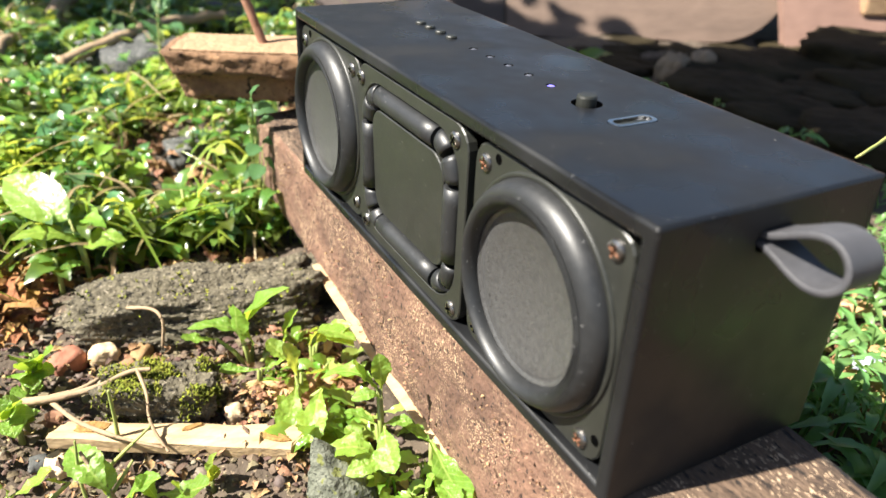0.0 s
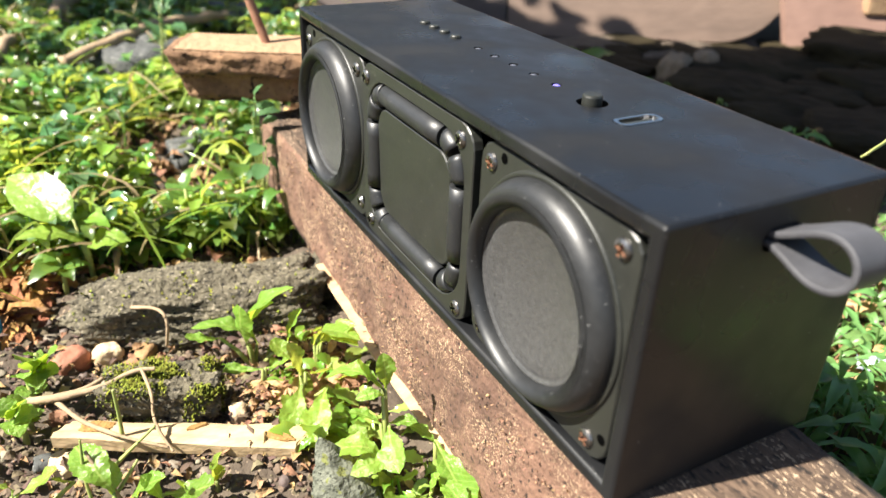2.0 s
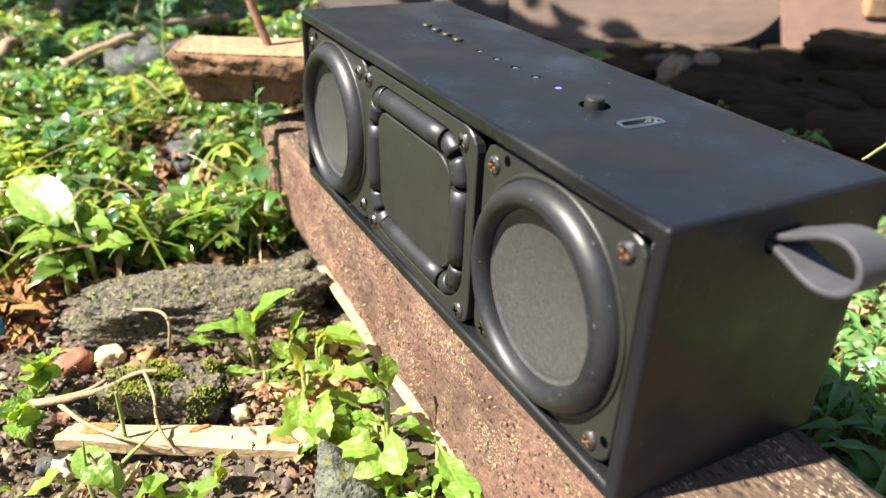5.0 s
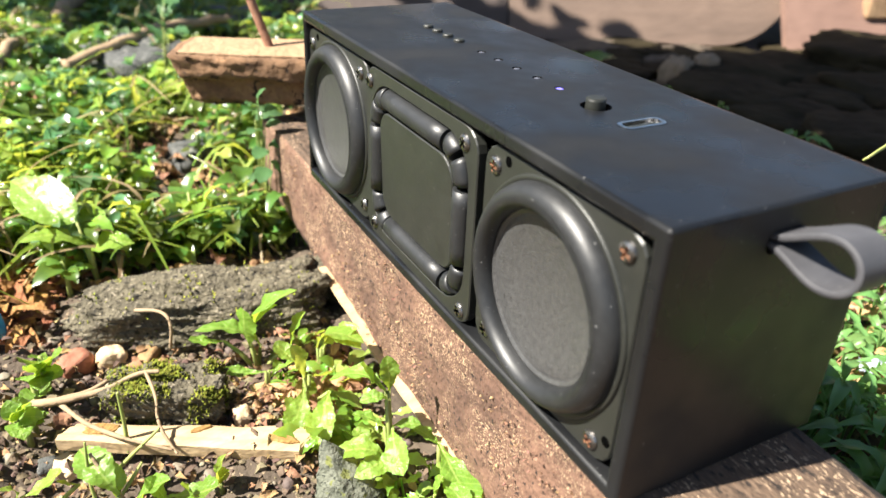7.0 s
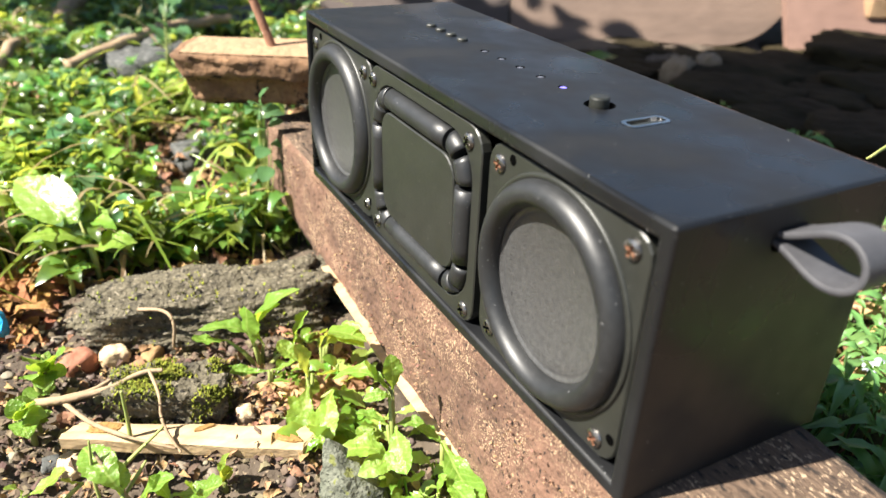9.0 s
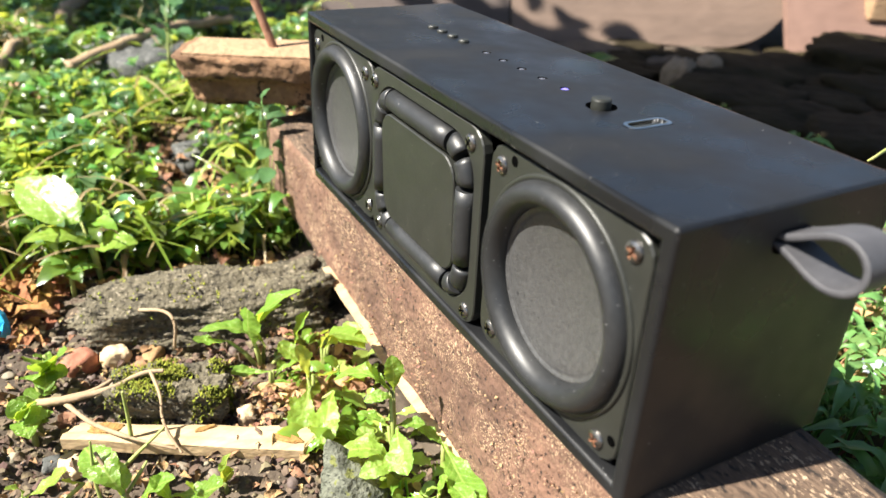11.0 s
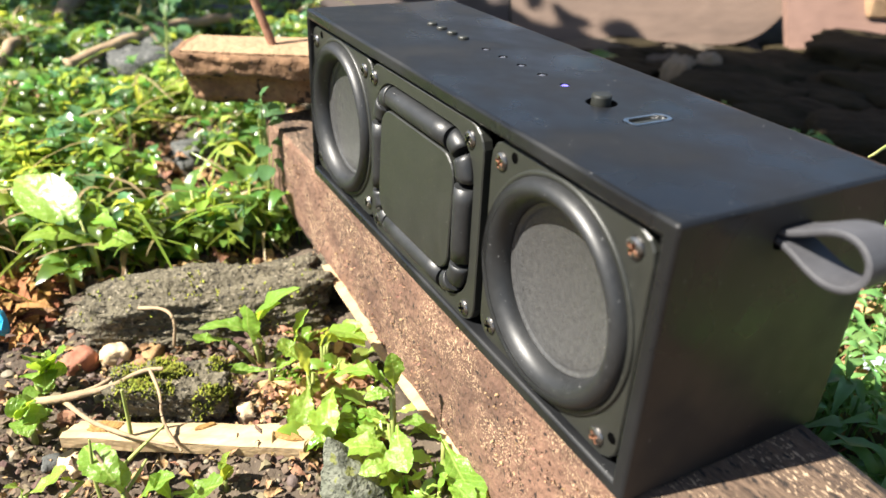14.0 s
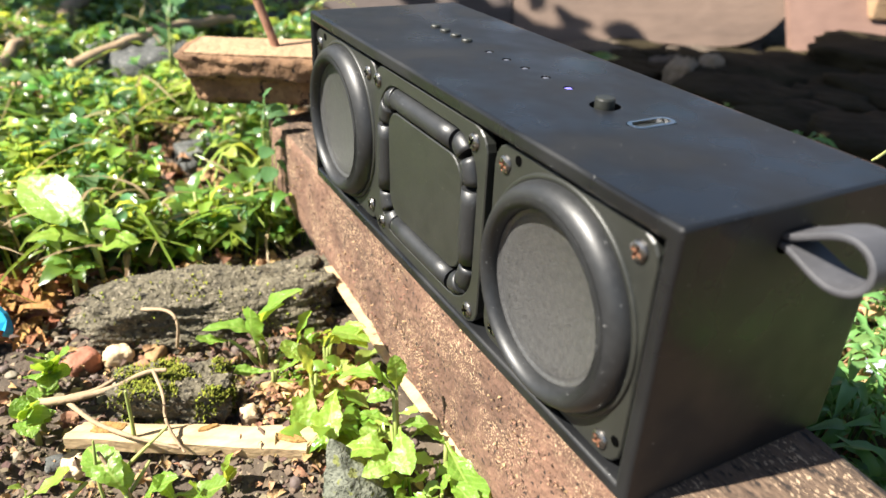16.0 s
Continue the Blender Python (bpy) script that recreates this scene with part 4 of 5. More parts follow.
def ground_cover(name, count, place, size, mat, label, seed, height, shape="oval"):
    """Low herb growth of many small leaves, joined."""
    rng = random.Random(seed)
    src = [me for me in LEAVES[shape]]
    data = [([v.co.copy() for v in me.vertices], [list(p.vertices) for p in me.polygons]) for me in src]
    verts, faces = [], []
    made = 0
    while made < count:
        x, y, dens = place(rng)
        if rng.random() > dens:
            continue
        made += 1
        z0 = ground_height(x, y)
        top = height * rng.uniform(0.3, 1.0) * (0.55 + 0.6 * noise.noise((x * 14, y * 14, 2.0)) + 0.35)
        az = rng.uniform(0, 360)
        for k in range(rng.choice((3, 4, 5))):
            m = leaf_pose((x + rng.gauss(0, 0.003), y + rng.gauss(0, 0.003), z0 + max(0.002, top * rng.uniform(0.55, 1.0))), az + k * 97 + rng.uniform(-30, 30), rng.uniform(-15, 50),
                          rng.uniform(-35, 35), size * rng.uniform(0.6, 1.35))
            vs, fs = data[rng.randrange(len(data))]
            i0 = len(verts)
            verts += [m @ c for c in vs]
            faces += [[i0 + i for i in f] for f in fs]
        # its stalk
        i0 = len(verts)
        p, q = Vector((x, y, z0)), Vector((x + rng.gauss(0, 0.002), y + rng.gauss(0, 0.002), z0 + max(0.003, top)))
        for c in (p, q):
            for a in (0, 2.1, 4.2):
                verts.append(c + Vector((math.cos(a), math.sin(a), 0)) * 0.0005)
        for a in range(3):
            b = (a + 1) % 3
            faces.append([i0 + a, i0 + b, i0 + 3 + b, i0 + 3 + a])
    me = bpy.data.meshes.new(name)
    me.from_pydata(verts, [], faces)
    for p in me.polygons:
        p.use_smooth = True
    me.materials.append(mat)
    return tagged(new(name, me), label, "plants", kind="stuff")


def bed_left(rng):
    x = -0.205 - 0.75 * rng.random() ** 1.7
    y = rng.uniform(-0.26, 0.02 + max(0, -x - 0.30) * 0.45)
    if -0.29 < x < -0.20 and -0.04 < y < 0.08 and abs((x + 0.265) * 0.88 - (y - 0.01) * 0.47) < 0.022:
        return x, y, 0
    if x > -0.212 and y > -0.085:
        return x, y, 0.0
    if math.hypot(x + 0.20, y + 0.112) < 0.030:
        return x, y, 0.0
    return x, y, 0.38 + 1.5 * noise.noise((x * 21, y * 21, 0.5)) + (0.12 if x > -0.42 else 0.25)


def bed_far(rng):
    x = -0.40 - 0.62 * rng.random()
    y = rng.uniform(-0.34, 0.02 + max(0, -x - 0.30) * 0.42)
    return x, y, (0.55 + 1.3 * noise.noise((x * 11, y * 11, 4.5))) * (0.10 if y > -0.07 and x > -0.72 else 1.0)


def bed_foot(rng):
    x = rng.uniform(-0.135, -0.035)
    y = rng.uniform(-0.034, -0.003)
    return x, y, (0.5 + 1.2 * noise.noise((x * 70, y * 70, 8.0))) * (1.0 if y > -0.020 or x < -0.075 else 0.25)


def bed_right(rng):
    x, y = rng.uniform(-0.26, 0.09), rng.uniform(0.075, 0.30)
    return x, y, 0.6 - max(0, y - 0.2) * 4


LEAVES["small"] = [leaf_mesh("leaf", oval, LEAF_D, 0, b, 0.35, 4, 2) for b in (0.2, 0.4)]
ground_cover("ground_herbs", 2300, bed_left, 0.0092, LEAF_D, "dense low bright green herbs covering the soil", 5, 0.032)
ground_cover("pale_herbs", 380, bed_left, 0.0105, LEAF_B, "yellow-green young herbs among the growth", 6, 0.038)
ground_cover("blue_green_herbs", 520, bed_left, 0.0105, LEAF_G, "blue-green herbs among the brighter growth", 12, 0.038)
ground_cover("round_herbs", 700, bed_left, 0.0080, LEAF_D, "low round-leaved green herbs in the bed", 15, 0.026, "round")
ground_cover("grass_blades", 330, bed_left, 0.038, LEAF_B, "pale thin grass blades among the herbs", 16, 0.020, "blade")
ground_cover("dry_stalks", 170, bed_left, 0.036, DRY_LEAF, "dry straw-coloured stalks among the herbs", 18, 0.024, "blade")
ground_cover("far_herbs", 1300, bed_far, 0.0115, LEAF_D, "bright green herbs at the back of the bed", 19, 0.032, "small")
ground_cover("far_pale_herbs", 170, bed_far, 0.0125, LEAF_B, "yellow-green herbs at the back of the bed", 20, 0.040, "small")
ground_cover("far_blue_herbs", 420, bed_far, 0.0125, LEAF_G, "blue-green herbs at the back of the bed", 24, 0.034, "small")
ground_cover("foot_seedlings", 24, bed_foot, 0.0068, LEAF, "small bright toothed seedlings at the foot of the beam", 26, 0.009, "broad")
ground_cover("foot_pale_seedlings", 18, bed_foot, 0.0078, LEAF_B, "small yellow-green seedlings at the foot of the beam", 29, 0.010, "pale")
ground_cover("deep_herbs", 620, bed_right, 0.0115, LEAF_C, "deep green lance-leaved growth behind the beam", 8, 0.030, "lance")

# ---- splinters, twigs ----
def splinter(x0, y0, x1, y1, w, h, label, seed, z=None):
    bm = bmesh.new()
    a, b = Vector((x0, y0, 0)), Vector((x1, y1, 0))
    d = b - a
    n = 40
    s = Vector((-d.y, d.x, 0)).normalized()
    zb = (max(ground_height(x0, y0), ground_height(x1, y1)) if z is None else z) - 0.0004
    loops = []
    for i in range(n + 1):
        u = i / n
        p = d * u
        ww = w * (0.78 + 0.34 * u + 0.05 * noise.noise((u * 4, seed, 0)) + 0.02 * noise.noise((u * 25, seed, 4)))
        e = 0.0006 * noise.noise((u * 5, seed, 9))
        lp = []
        for v, t in ((-0.5, 0.0), (-0.5, 0.85), (-0.3, 1.0), (-0.1, 0.92), (0.15, 1.03), (0.36, 0.95), (0.5, 0.8), (0.5, 0.0)):
            skew = (v * 0.007 if i in (0, n) else 0) * (1 + noise.noise((v * 9, seed, u)))
            lp.append(p + s * (v * ww + e) + d.normalized() * skew + Vector((0, 0, t * h + 0.0003 * noise.noise((u * 9, v * 6, seed)))))
        loops.append(lp)
    loft(bm, loops, True, True)
    ob = part("splinter", fix_normals(bm), PALE_WOOD)
    ob.location = (x0, y0, zb)
    return tagged(ob, label, "wood chip")


splinter(-0.640, -0.125, -0.632, -0.070, 0.030, 0.010, "pale dry bark strip lying in the growth", 8.0, -0.048)
splinter(-0.064, 0.188, -0.048, 0.201, 0.0032, 0.0020, "pale wood chip on the soil behind the beam", 11.0)
splinter(-0.050, 0.178, -0.036, 0.190, 0.0030, 0.0020, "pale wood chip on the soil behind the beam", 12.0)
splinter(-0.1130, -0.0965, -0.0795, -0.0335, 0.0095, 0.0046, "pale split wood strip lying on the soil", 3.0, -0.0562)


def bark_flakes(ob, spots):
    """Brown bark still clinging to a split strip: place along it, across it, half length, half width."""
    for u, v, a, w in spots:
        bm = bmesh.new()
        rim = [(a * math.cos(q) * (1 + 0.3 * noise.noise((q * 3, u * 9, 1))), w * math.sin(q) * (1 + 0.3 * noise.noise((q * 3, u * 9, 5)))) for q in [2 * math.pi * k / 14 for k in range(14)]]
        loft(bm, [[(x, y, -0.0006) for x, y in rim], [(x, y, 0.0002) for x, y in rim], [(x * 0.8, y * 0.8, 0.0006) for x, y in rim]], True, True)
        f = part("bark_flake", fix_normals(bm), HUSK, ob, "brown bark flake")
        f.matrix_basis = pose(0.0335 * u - 0.0020 * v, 0.0630 * u + 0.0010 * v, 0.0047, 0, 0, 62 + 30 * v)


bark_flakes(bpy.data.objects["splinter.003"], ((0.14, 0.3, 0.0050, 0.0022), (0.90, -0.5, 0.0050, 0.0016), (0.55, 0.9, 0.0032, 0.0009)))


def sprout(x, y, leaves, kind, label, seed, thin=1.0):
    """A plant by its leaves: base, tip, and width against length."""
    rng = random.Random(seed)
    z = ground_height(x, y)
    t = thing("weed", pose(x, y, z), label, "plant", "weeds")
    root = Vector((x, y, z))
    for bx, by, bz, *_ in leaves:
        bm = bmesh.new()
        b = Vector((bx, by, bz)) - root
        tube(bm, [Vector((0, 0, -0.002)), b * 0.5 + Vector((0, 0, 0.001)), b], [0.0009 * thin, 0.0008 * thin, 0.0005 * thin], 6)
        part("stem", fix_normals(bm), STEM, t, smooth=True)
    for bx, by, bz, tx, ty, tz, w, *roll in leaves:
        b, d = Vector((bx, by, bz)) - root, Vector((tx - bx, ty - by, tz - bz))
        ln = d.length
        me = rng.choice(LEAVES[kind])
        sag = max(me.vertices, key=lambda v: v.co.x).co.z
        lf = new("leaf", me)
        lf.parent = t
        lf.matrix_basis = leaf_pose(b, math.degrees(math.atan2(d.y, d.x)), math.degrees(math.asin(d.z / ln) - math.atan(sag)), roll[0] if roll else rng.uniform(-22, 22), ln / math.hypot(1, sag), min(w, 0.62) * 0.90 / 0.47)
    return t


sprout(-0.1305, -0.0350, ((-0.1320, -0.0330, -0.053, -0.1250, -0.0210, -0.030, 0.42), (-0.1300, -0.0370, -0.052, -0.1280, -0.0390, -0.034, 0.6), (-0.1310, -0.0360, -0.053, -0.1400, -0.0530, -0.046, 0.45), (-0.1350, -0.0450, -0.050, -0.1380, -0.0560, -0.048, 0.6), (-0.1250, -0.0240, -0.053, -0.1230, -0.0190, -0.038, 0.5), (-0.1320, -0.0330, -0.053, -0.1270, -0.0280, -0.036, 0.45)), "broad", "upright bright green toothed weed beside the slab stone", 40)
sprout(-0.1150, -0.0360, ((-0.1150, -0.0360, -0.052, -0.1200, -0.0500, -0.050, 0.3), (-0.1150, -0.0350, -0.052, -0.1090, -0.0280, -0.046, 0.4)), "broad", "low long-leaved weed beside the mossy stone", 56)
sprout(-0.1190, -0.0160, ((-0.1180, -0.0170, -0.050, -0.1040, -0.0050, -0.042, 0.55), (-0.1170, -0.0160, -0.050, -0.1090, -0.0050, -0.040, 0.5), (-0.1190, -0.0140, -0.050, -0.1030, -0.0070, -0.044, 0.5)), "yellow", "small yellow-green weed beside the beam", 41)
sprout(-0.1000, -0.0260, ((-0.0950, -0.0290, -0.046, -0.0850, -0.0370, -0.054, 0.62), (-0.1040, -0.0270, -0.044, -0.1120, -0.0330, -0.039, 0.6), (-0.0990, -0.0280, -0.046, -0.1010, -0.0310, -0.034, 0.6), (-0.0920, -0.0220, -0.048, -0.0760, -0.0320, -0.055, 0.5), (-0.1000, -0.0260, -0.046, -0.0910, -0.0210, -0.040, 0.6)), "yellow", "yellow-green toothed weed in the husk litter", 42)
sprout(-0.0665, -0.0125, ((-0.0690, -0.0130, -0.034, -0.0830, -0.0250, -0.036, 0.42), (-0.0690, -0.0130, -0.034, -0.0730, -0.0190, -0.025, 0.6), (-0.0690, -0.0120, -0.034, -0.0710, -0.0120, -0.023, 0.6), (-0.0680, -0.0130, -0.036, -0.0690, -0.0210, -0.036, 0.6), (-0.0670, -0.0120, -0.046, -0.0620, -0.0050, -0.044, 0.6), (-0.0640, -0.0130, -0.044, -0.0500, -0.0175, -0.048, 0.62, 35), (-0.0680, -0.0140, -0.046, -0.0750, -0.0210, -0.044, 0.55)), "broad", "tall bright green weed at the foot of the beam", 44)
sprout(-0.0590, -0.0140, ((-0.0590, -0.0170, -0.050, -0.0670, -0.0310, -0.050, 0.6), (-0.0600, -0.0150, -0.052, -0.0550, -0.0270, -0.051, 0.62, -30), (-0.0640, -0.0190, -0.050, -0.0720, -0.0220, -0.047, 0.6)), "yellow", "pale glossy weed on the soil", 45)
sprout(-0.0570, -0.0010, ((-0.0590, 0.0000, -0.052, -0.0650, -0.0060, -0.047, 0.5), (-0.0590, -0.0005, -0.050, -0.0330, -0.0030, -0.050, 0.42), (-0.0470, -0.0060, -0.052, -0.0330, -0.0050, -0.050, 0.5), (-0.0450, -0.0090, -0.055, -0.0440, -0.0070, -0.047, 0.6)), "broad", "long-leaved weed along the beam", 46)
sprout(-0.0780, -0.0860, ((-0.078, -0.086, -0.05, -0.092, -0.095, -0.044, 0.62), (-0.092, -0.086, -0.048, -0.079, -0.086, -0.05, 0.5)), "broad", "broad dark green weed on the soil", 47)
sprout(-0.0900, -0.1090, ((-0.09, -0.109, -0.052, -0.089, -0.098, -0.046, 0.62), (-0.091, -0.095, -0.054, -0.09, -0.1, -0.05, 0.5), (-0.09, -0.11, -0.052, -0.089, -0.113, -0.046, 0.6)), "yellow", "broad pale weed on the soil", 48)
sprout(-0.0770, -0.0830, ((-0.077, -0.083, -0.054, -0.074, -0.073, -0.046, 0.62), (-0.074, -0.075, -0.054, -0.077, -0.079, -0.046, 0.6), (-0.076, -0.074, -0.054, -0.068, -0.062, -0.048, 0.62), (-0.071, -0.069, -0.054, -0.071, -0.071, -0.046, 0.6)), "broad", "broad green weed on the soil", 49)
sprout(-0.0770, -0.0600, ((-0.077, -0.06, -0.056, -0.076, -0.058, -0.046, 0.5), (-0.077, -0.06, -0.056, -0.076, -0.061, -0.048, 0.5), (-0.077, -0.06, -0.056, -0.074, -0.058, -0.05, 0.5)), "pale", "tiny pale green seedling in the soil", 50)
sprout(-0.1485, -0.1026, ((-0.1422, -0.1007, -0.05, -0.1347, -0.0949, -0.04, 0.75), (-0.1427, -0.1018, -0.05, -0.137, -0.1046, -0.04, 0.7), (-0.1408, -0.1011, -0.05, -0.1347, -0.0953, -0.048, 0.75), (-0.1405, -0.1019, -0.05, -0.1335, -0.1052, -0.046, 0.7), (-0.1409, -0.1014, -0.05, -0.1318, -0.1014, -0.05, 0.7), (-0.1396, -0.101, -0.048, -0.1328, -0.1009, -0.04, 0.7)), "round", "small round-leaved seedling in the soil", 51)
sprout(-0.1263, -0.1096, ((-0.1183, -0.1082, -0.048, -0.1159, -0.1033, -0.042, 0.7), (-0.1207, -0.109, -0.05, -0.1158, -0.1017, -0.048, 0.7), (-0.1196, -0.1086, -0.05, -0.111, -0.1069, -0.05, 0.8), (-0.1187, -0.1089, -0.048, -0.1209, -0.1097, -0.042, 0.7), (-0.1183, -0.1082, -0.048, -0.1165, -0.1062, -0.042, 0.6)), "round", "small round-leaved seedling in the soil", 52)
sprout(-0.2300, -0.004, ((-0.2220, -0.0045, 0.003, -0.2190, -0.0105, 0.006, 0.6), (-0.2220, -0.0040, 0.004, -0.2200, -0.0010, 0.011, 0.6), (-0.2225, -0.0060, 0.001, -0.2190, -0.0120, 0.001, 0.6), (-0.2215, -0.0030, 0.001, -0.2180, 0.0030, 0.002, 0.6),
                         (-0.2220, -0.0020, -0.006, -0.2180, 0.0040, -0.004, 0.6), (-0.2220, -0.0040, -0.008, -0.2170, -0.0110, -0.007, 0.6), (-0.2215, -0.0010, -0.014, -0.2160, 0.0030, -0.015, 0.6), (-0.2220, -0.0030, -0.016, -0.2160, -0.0090, -0.018, 0.6),
                         (-0.2215, 0.0000, -0.022, -0.2150, 0.0020, -0.026, 0.6), (-0.2220, -0.0030, -0.025, -0.2150, -0.0080, -0.029, 0.6)), "clover", "blue-green small-leaved sprig by the end of the beam", 53, 0.4)
sprout(-0.2080, -0.0790, ((-0.2120, -0.0820, -0.032, -0.2430, -0.1040, -0.024, 0.42, -31), (-0.2080, -0.0800, -0.040, -0.2120, -0.1030, -0.036, 0.6), (-0.2080, -0.0790, -0.042, -0.2000, -0.0640, -0.040, 0.6), (-0.2090, -0.0800, -0.040, -0.2300, -0.0760, -0.034, 0.6)), "pale", "large pale broad-leaved weed behind the slab stone", 54)
sprout(-0.4500, -0.010, ((-0.447, -0.008, -0.020, -0.462, -0.016, -0.010, 0.5), (-0.447, -0.006, -0.010, -0.440, -0.018, 0.000, 0.5), (-0.448, -0.006, -0.004, -0.455, 0.008, 0.006, 0.5), (-0.447, -0.006, 0.004, -0.452, -0.016, 0.016, 0.5), (-0.447, -0.004, 0.006, -0.440, 0.006, 0.018, 0.5), (-0.446, -0.004, -0.014, -0.430, 0.006, -0.012, 0.5)), "clover", "tall blue-green sprig before the grey stone", 55, 0.6)
twig("twig", [(-0.1269, -0.1047, -0.05), (-0.1208, -0.0952, -0.047), (-0.118, -0.0826, -0.045), (-0.1194, -0.0749, -0.043), (-0.116, -0.0681, -0.042)], 0.0014, 0.0006, TWIG, "dry forked twig lying by the mossy stone", "twig", 0.0006, 1)
twig("twig", [(-0.1223, -0.0968, -0.048), (-0.1211, -0.0874, -0.047), (-0.1266, -0.0794, -0.046)], 0.001, 0.0005, TWIG, "dry forked twig lying by the mossy stone", "twig", 0.0006, 2)
twig("twig", [(-0.124, -0.0977, -0.049), (-0.1133, -0.0925, -0.05), (-0.1055, -0.0857, -0.051), (-0.099, -0.0817, -0.05), (-0.0915, -0.0701, -0.052)], 0.0009, 0.0004, TWIG, "thin dry twig on the soil", "twig", 0.0006, 3)
twig("twig", [(-0.1145, -0.0721, -0.04), (-0.1039, -0.071, -0.042), (-0.1, -0.0725, -0.048), (-0.09, -0.0689, -0.053)], 0.00055, 0.0004, TWIG, "thin dry stalk leaning on the mossy stone", "twig", 0.0004, 4)
twig("twig", [(-0.161, -0.0698, -0.046), (-0.1525, -0.0621, -0.043), (-0.1454, -0.0597, -0.044), (-0.1458, -0.0615, -0.055)], 0.0007, 0.0005, TWIG, "thin curled dry stalk over the slab stone", "twig", 0.0004, 5)
twig("grass_stalk", [(-0.1007, -0.0814, -0.056), (-0.1027, -0.0809, -0.048), (-0.1028, -0.0808, -0.036)], 0.0007, 0.0004, STEM, "thin green grass stalk", "grass", 0.0003, 6)
twig("grass_stalk", [(-0.0801, -0.0848, -0.055), (-0.0821, -0.088, -0.046), (-0.0856, -0.0904, -0.04)], 0.0008, 0.0004, TWIG, "bent dry grass stalk", "grass", 0.0003, 7)
twig("grass_stalk", [(-0.0824, -0.0916, -0.055), (-0.0841, -0.0921, -0.047), (-0.0858, -0.091, -0.036)], 0.0006, 0.0003, STEM, "thin green grass stalk", "grass", 0.0003, 8)
twig("grass_stalk", [(-0.0918, -0.0855, -0.054), (-0.0896, -0.0769, -0.045), (-0.089, -0.0727, -0.041)], 0.0006, 0.0004, STEM, "thin green grass stalk", "grass", 0.0003, 9)
twig("grass_stalk", [(-0.0818, -0.086, -0.055), (-0.0833, -0.0787, -0.046)], 0.0006, 0.0003, STEM, "thin green grass stalk", "grass", 0.0003, 10)
twig("grass_stalk", [(-0.0316, 0.1271, 0.035), (-0.0214, 0.1017, 0.038), (-0.0233, 0.1019, 0.036)], 0.0006, 0.0004, STEM, "thin green grass stalk behind the speaker", "grass", 0.0003, 11)
twig("fallen_branch", [(-0.485, -0.070, -0.040), (-0.528, 0.000, -0.026), (-0.577, 0.065, -0.034)], 0.0045, 0.0035, TWIG, "dry pale branch lying in the growth", "branch", 0.002)
twig("fallen_branch", [(-0.66, -0.20, -0.050), (-0.70, -0.12, -0.020), (-0.72, -0.02, -0.010)], 0.009, 0.005, TWIG, "dry pale branch lying in the growth", "branch", 0.006, 4)


twig("fallen_branch", [(-0.500, -0.116, -0.046), (-0.545, -0.102, -0.036), (-0.585, -0.090, -0.040)], 0.0050, 0.0035, TWIG, "brown stick lying among the herbs", "branch", 0.002, 6)
twig("fallen_branch", [(-0.630, -0.072, -0.046), (-0.690, -0.052, -0.034), (-0.745, -0.032, -0.040)], 0.0075, 0.0055, TWIG, "brown stick lying among the herbs", "branch", 0.002, 7)
twig("fallen_branch", [(-0.455, -0.118, -0.046), (-0.432, -0.098, -0.036), (-0.410, -0.084, -0.042)], 0.0035, 0.0025, RUST_ROD, "dark red-brown stick among the herbs", "branch", 0.001, 8)


def litter(name, count, cx, cy, sx, sy, size, mat, label, seed):
    rng = random.Random(seed)
    src = leaf_mesh("scrap", oval, mat, 1, 0.5, 0.5, 5, 3)
    vs, fs = [v.co.copy() for v in src.vertices], [list(p.vertices) for p in src.polygons]
    verts, faces = [], []
    for _ in range(count):
        x, y = rng.gauss(cx, sx), rng.gauss(cy, sy)
        if -0.004 < y < 0.056 and x > -0.24:
            continue
        m = leaf_pose((x, y, ground_height(x, y) + rng.uniform(0.0005, 0.004)), rng.uniform(0, 360), rng.uniform(-35, 45), rng.uniform(-60, 60), size * rng.uniform(0.4, 1.3), rng.uniform(0.5, 1.3))
        i0 = len(verts)
        verts += [m @ c for c in vs]
        faces += [[i0 + i for i in f] for f in fs]
    bpy.data.meshes.remove(src)
    me = bpy.data.meshes.new(name)
    me.from_pydata(verts, [], faces)
    me.materials.append(mat)
    return tagged(new(name, me), label, "litter", kind="stuff")


litter("leaf_litter", 700, -0.11, -0.055, 0.05, 0.042, 0.0034, LITTER, "dry brown leaf scraps on the soil", 21)
litter("bark_scraps", 600, -0.115, -0.060, 0.05, 0.040, 0.0036, DARK_SCRAP, "dark bark scraps on the soil", 27)
litter("husk_crumbs", 170, -0.112, -0.020, 0.010, 0.008, 0.006, LITTER, "crumbled tan husk beside the weeds", 25)
litter("husk_litter", 130, -0.1220, -0.0080, 0.009, 0.008, 0.006, LITTER, "broken tan husks and bark crumbs by the beam", 23)
litter("husk_litter", 90, -0.1110, -0.0300, 0.007, 0.009, 0.003, LITTER, "broken tan husks and bark crumbs on the soil", 24)
litter("pale_husk", 90, -0.1110, -0.0130, 0.006, 0.005, 0.0065, PALE_HUSK, "crumpled pale tan husk beside the weeds", 33)
litter("pale_husk", 60, -0.1040, -0.0340, 0.005, 0.005, 0.0055, PALE_HUSK, "crumpled pale tan husk on the soil", 34)
litter("pale_straw_bits", 240, -0.11, -0.060, 0.045, 0.038, 0.0030, PALE_HUSK, "pale straw bits on the soil", 35)
litter("husk_litter", 420, -0.205, -0.116, 0.014, 0.010, 0.010, HUSK, "crumbled orange-brown husk heap", 22)
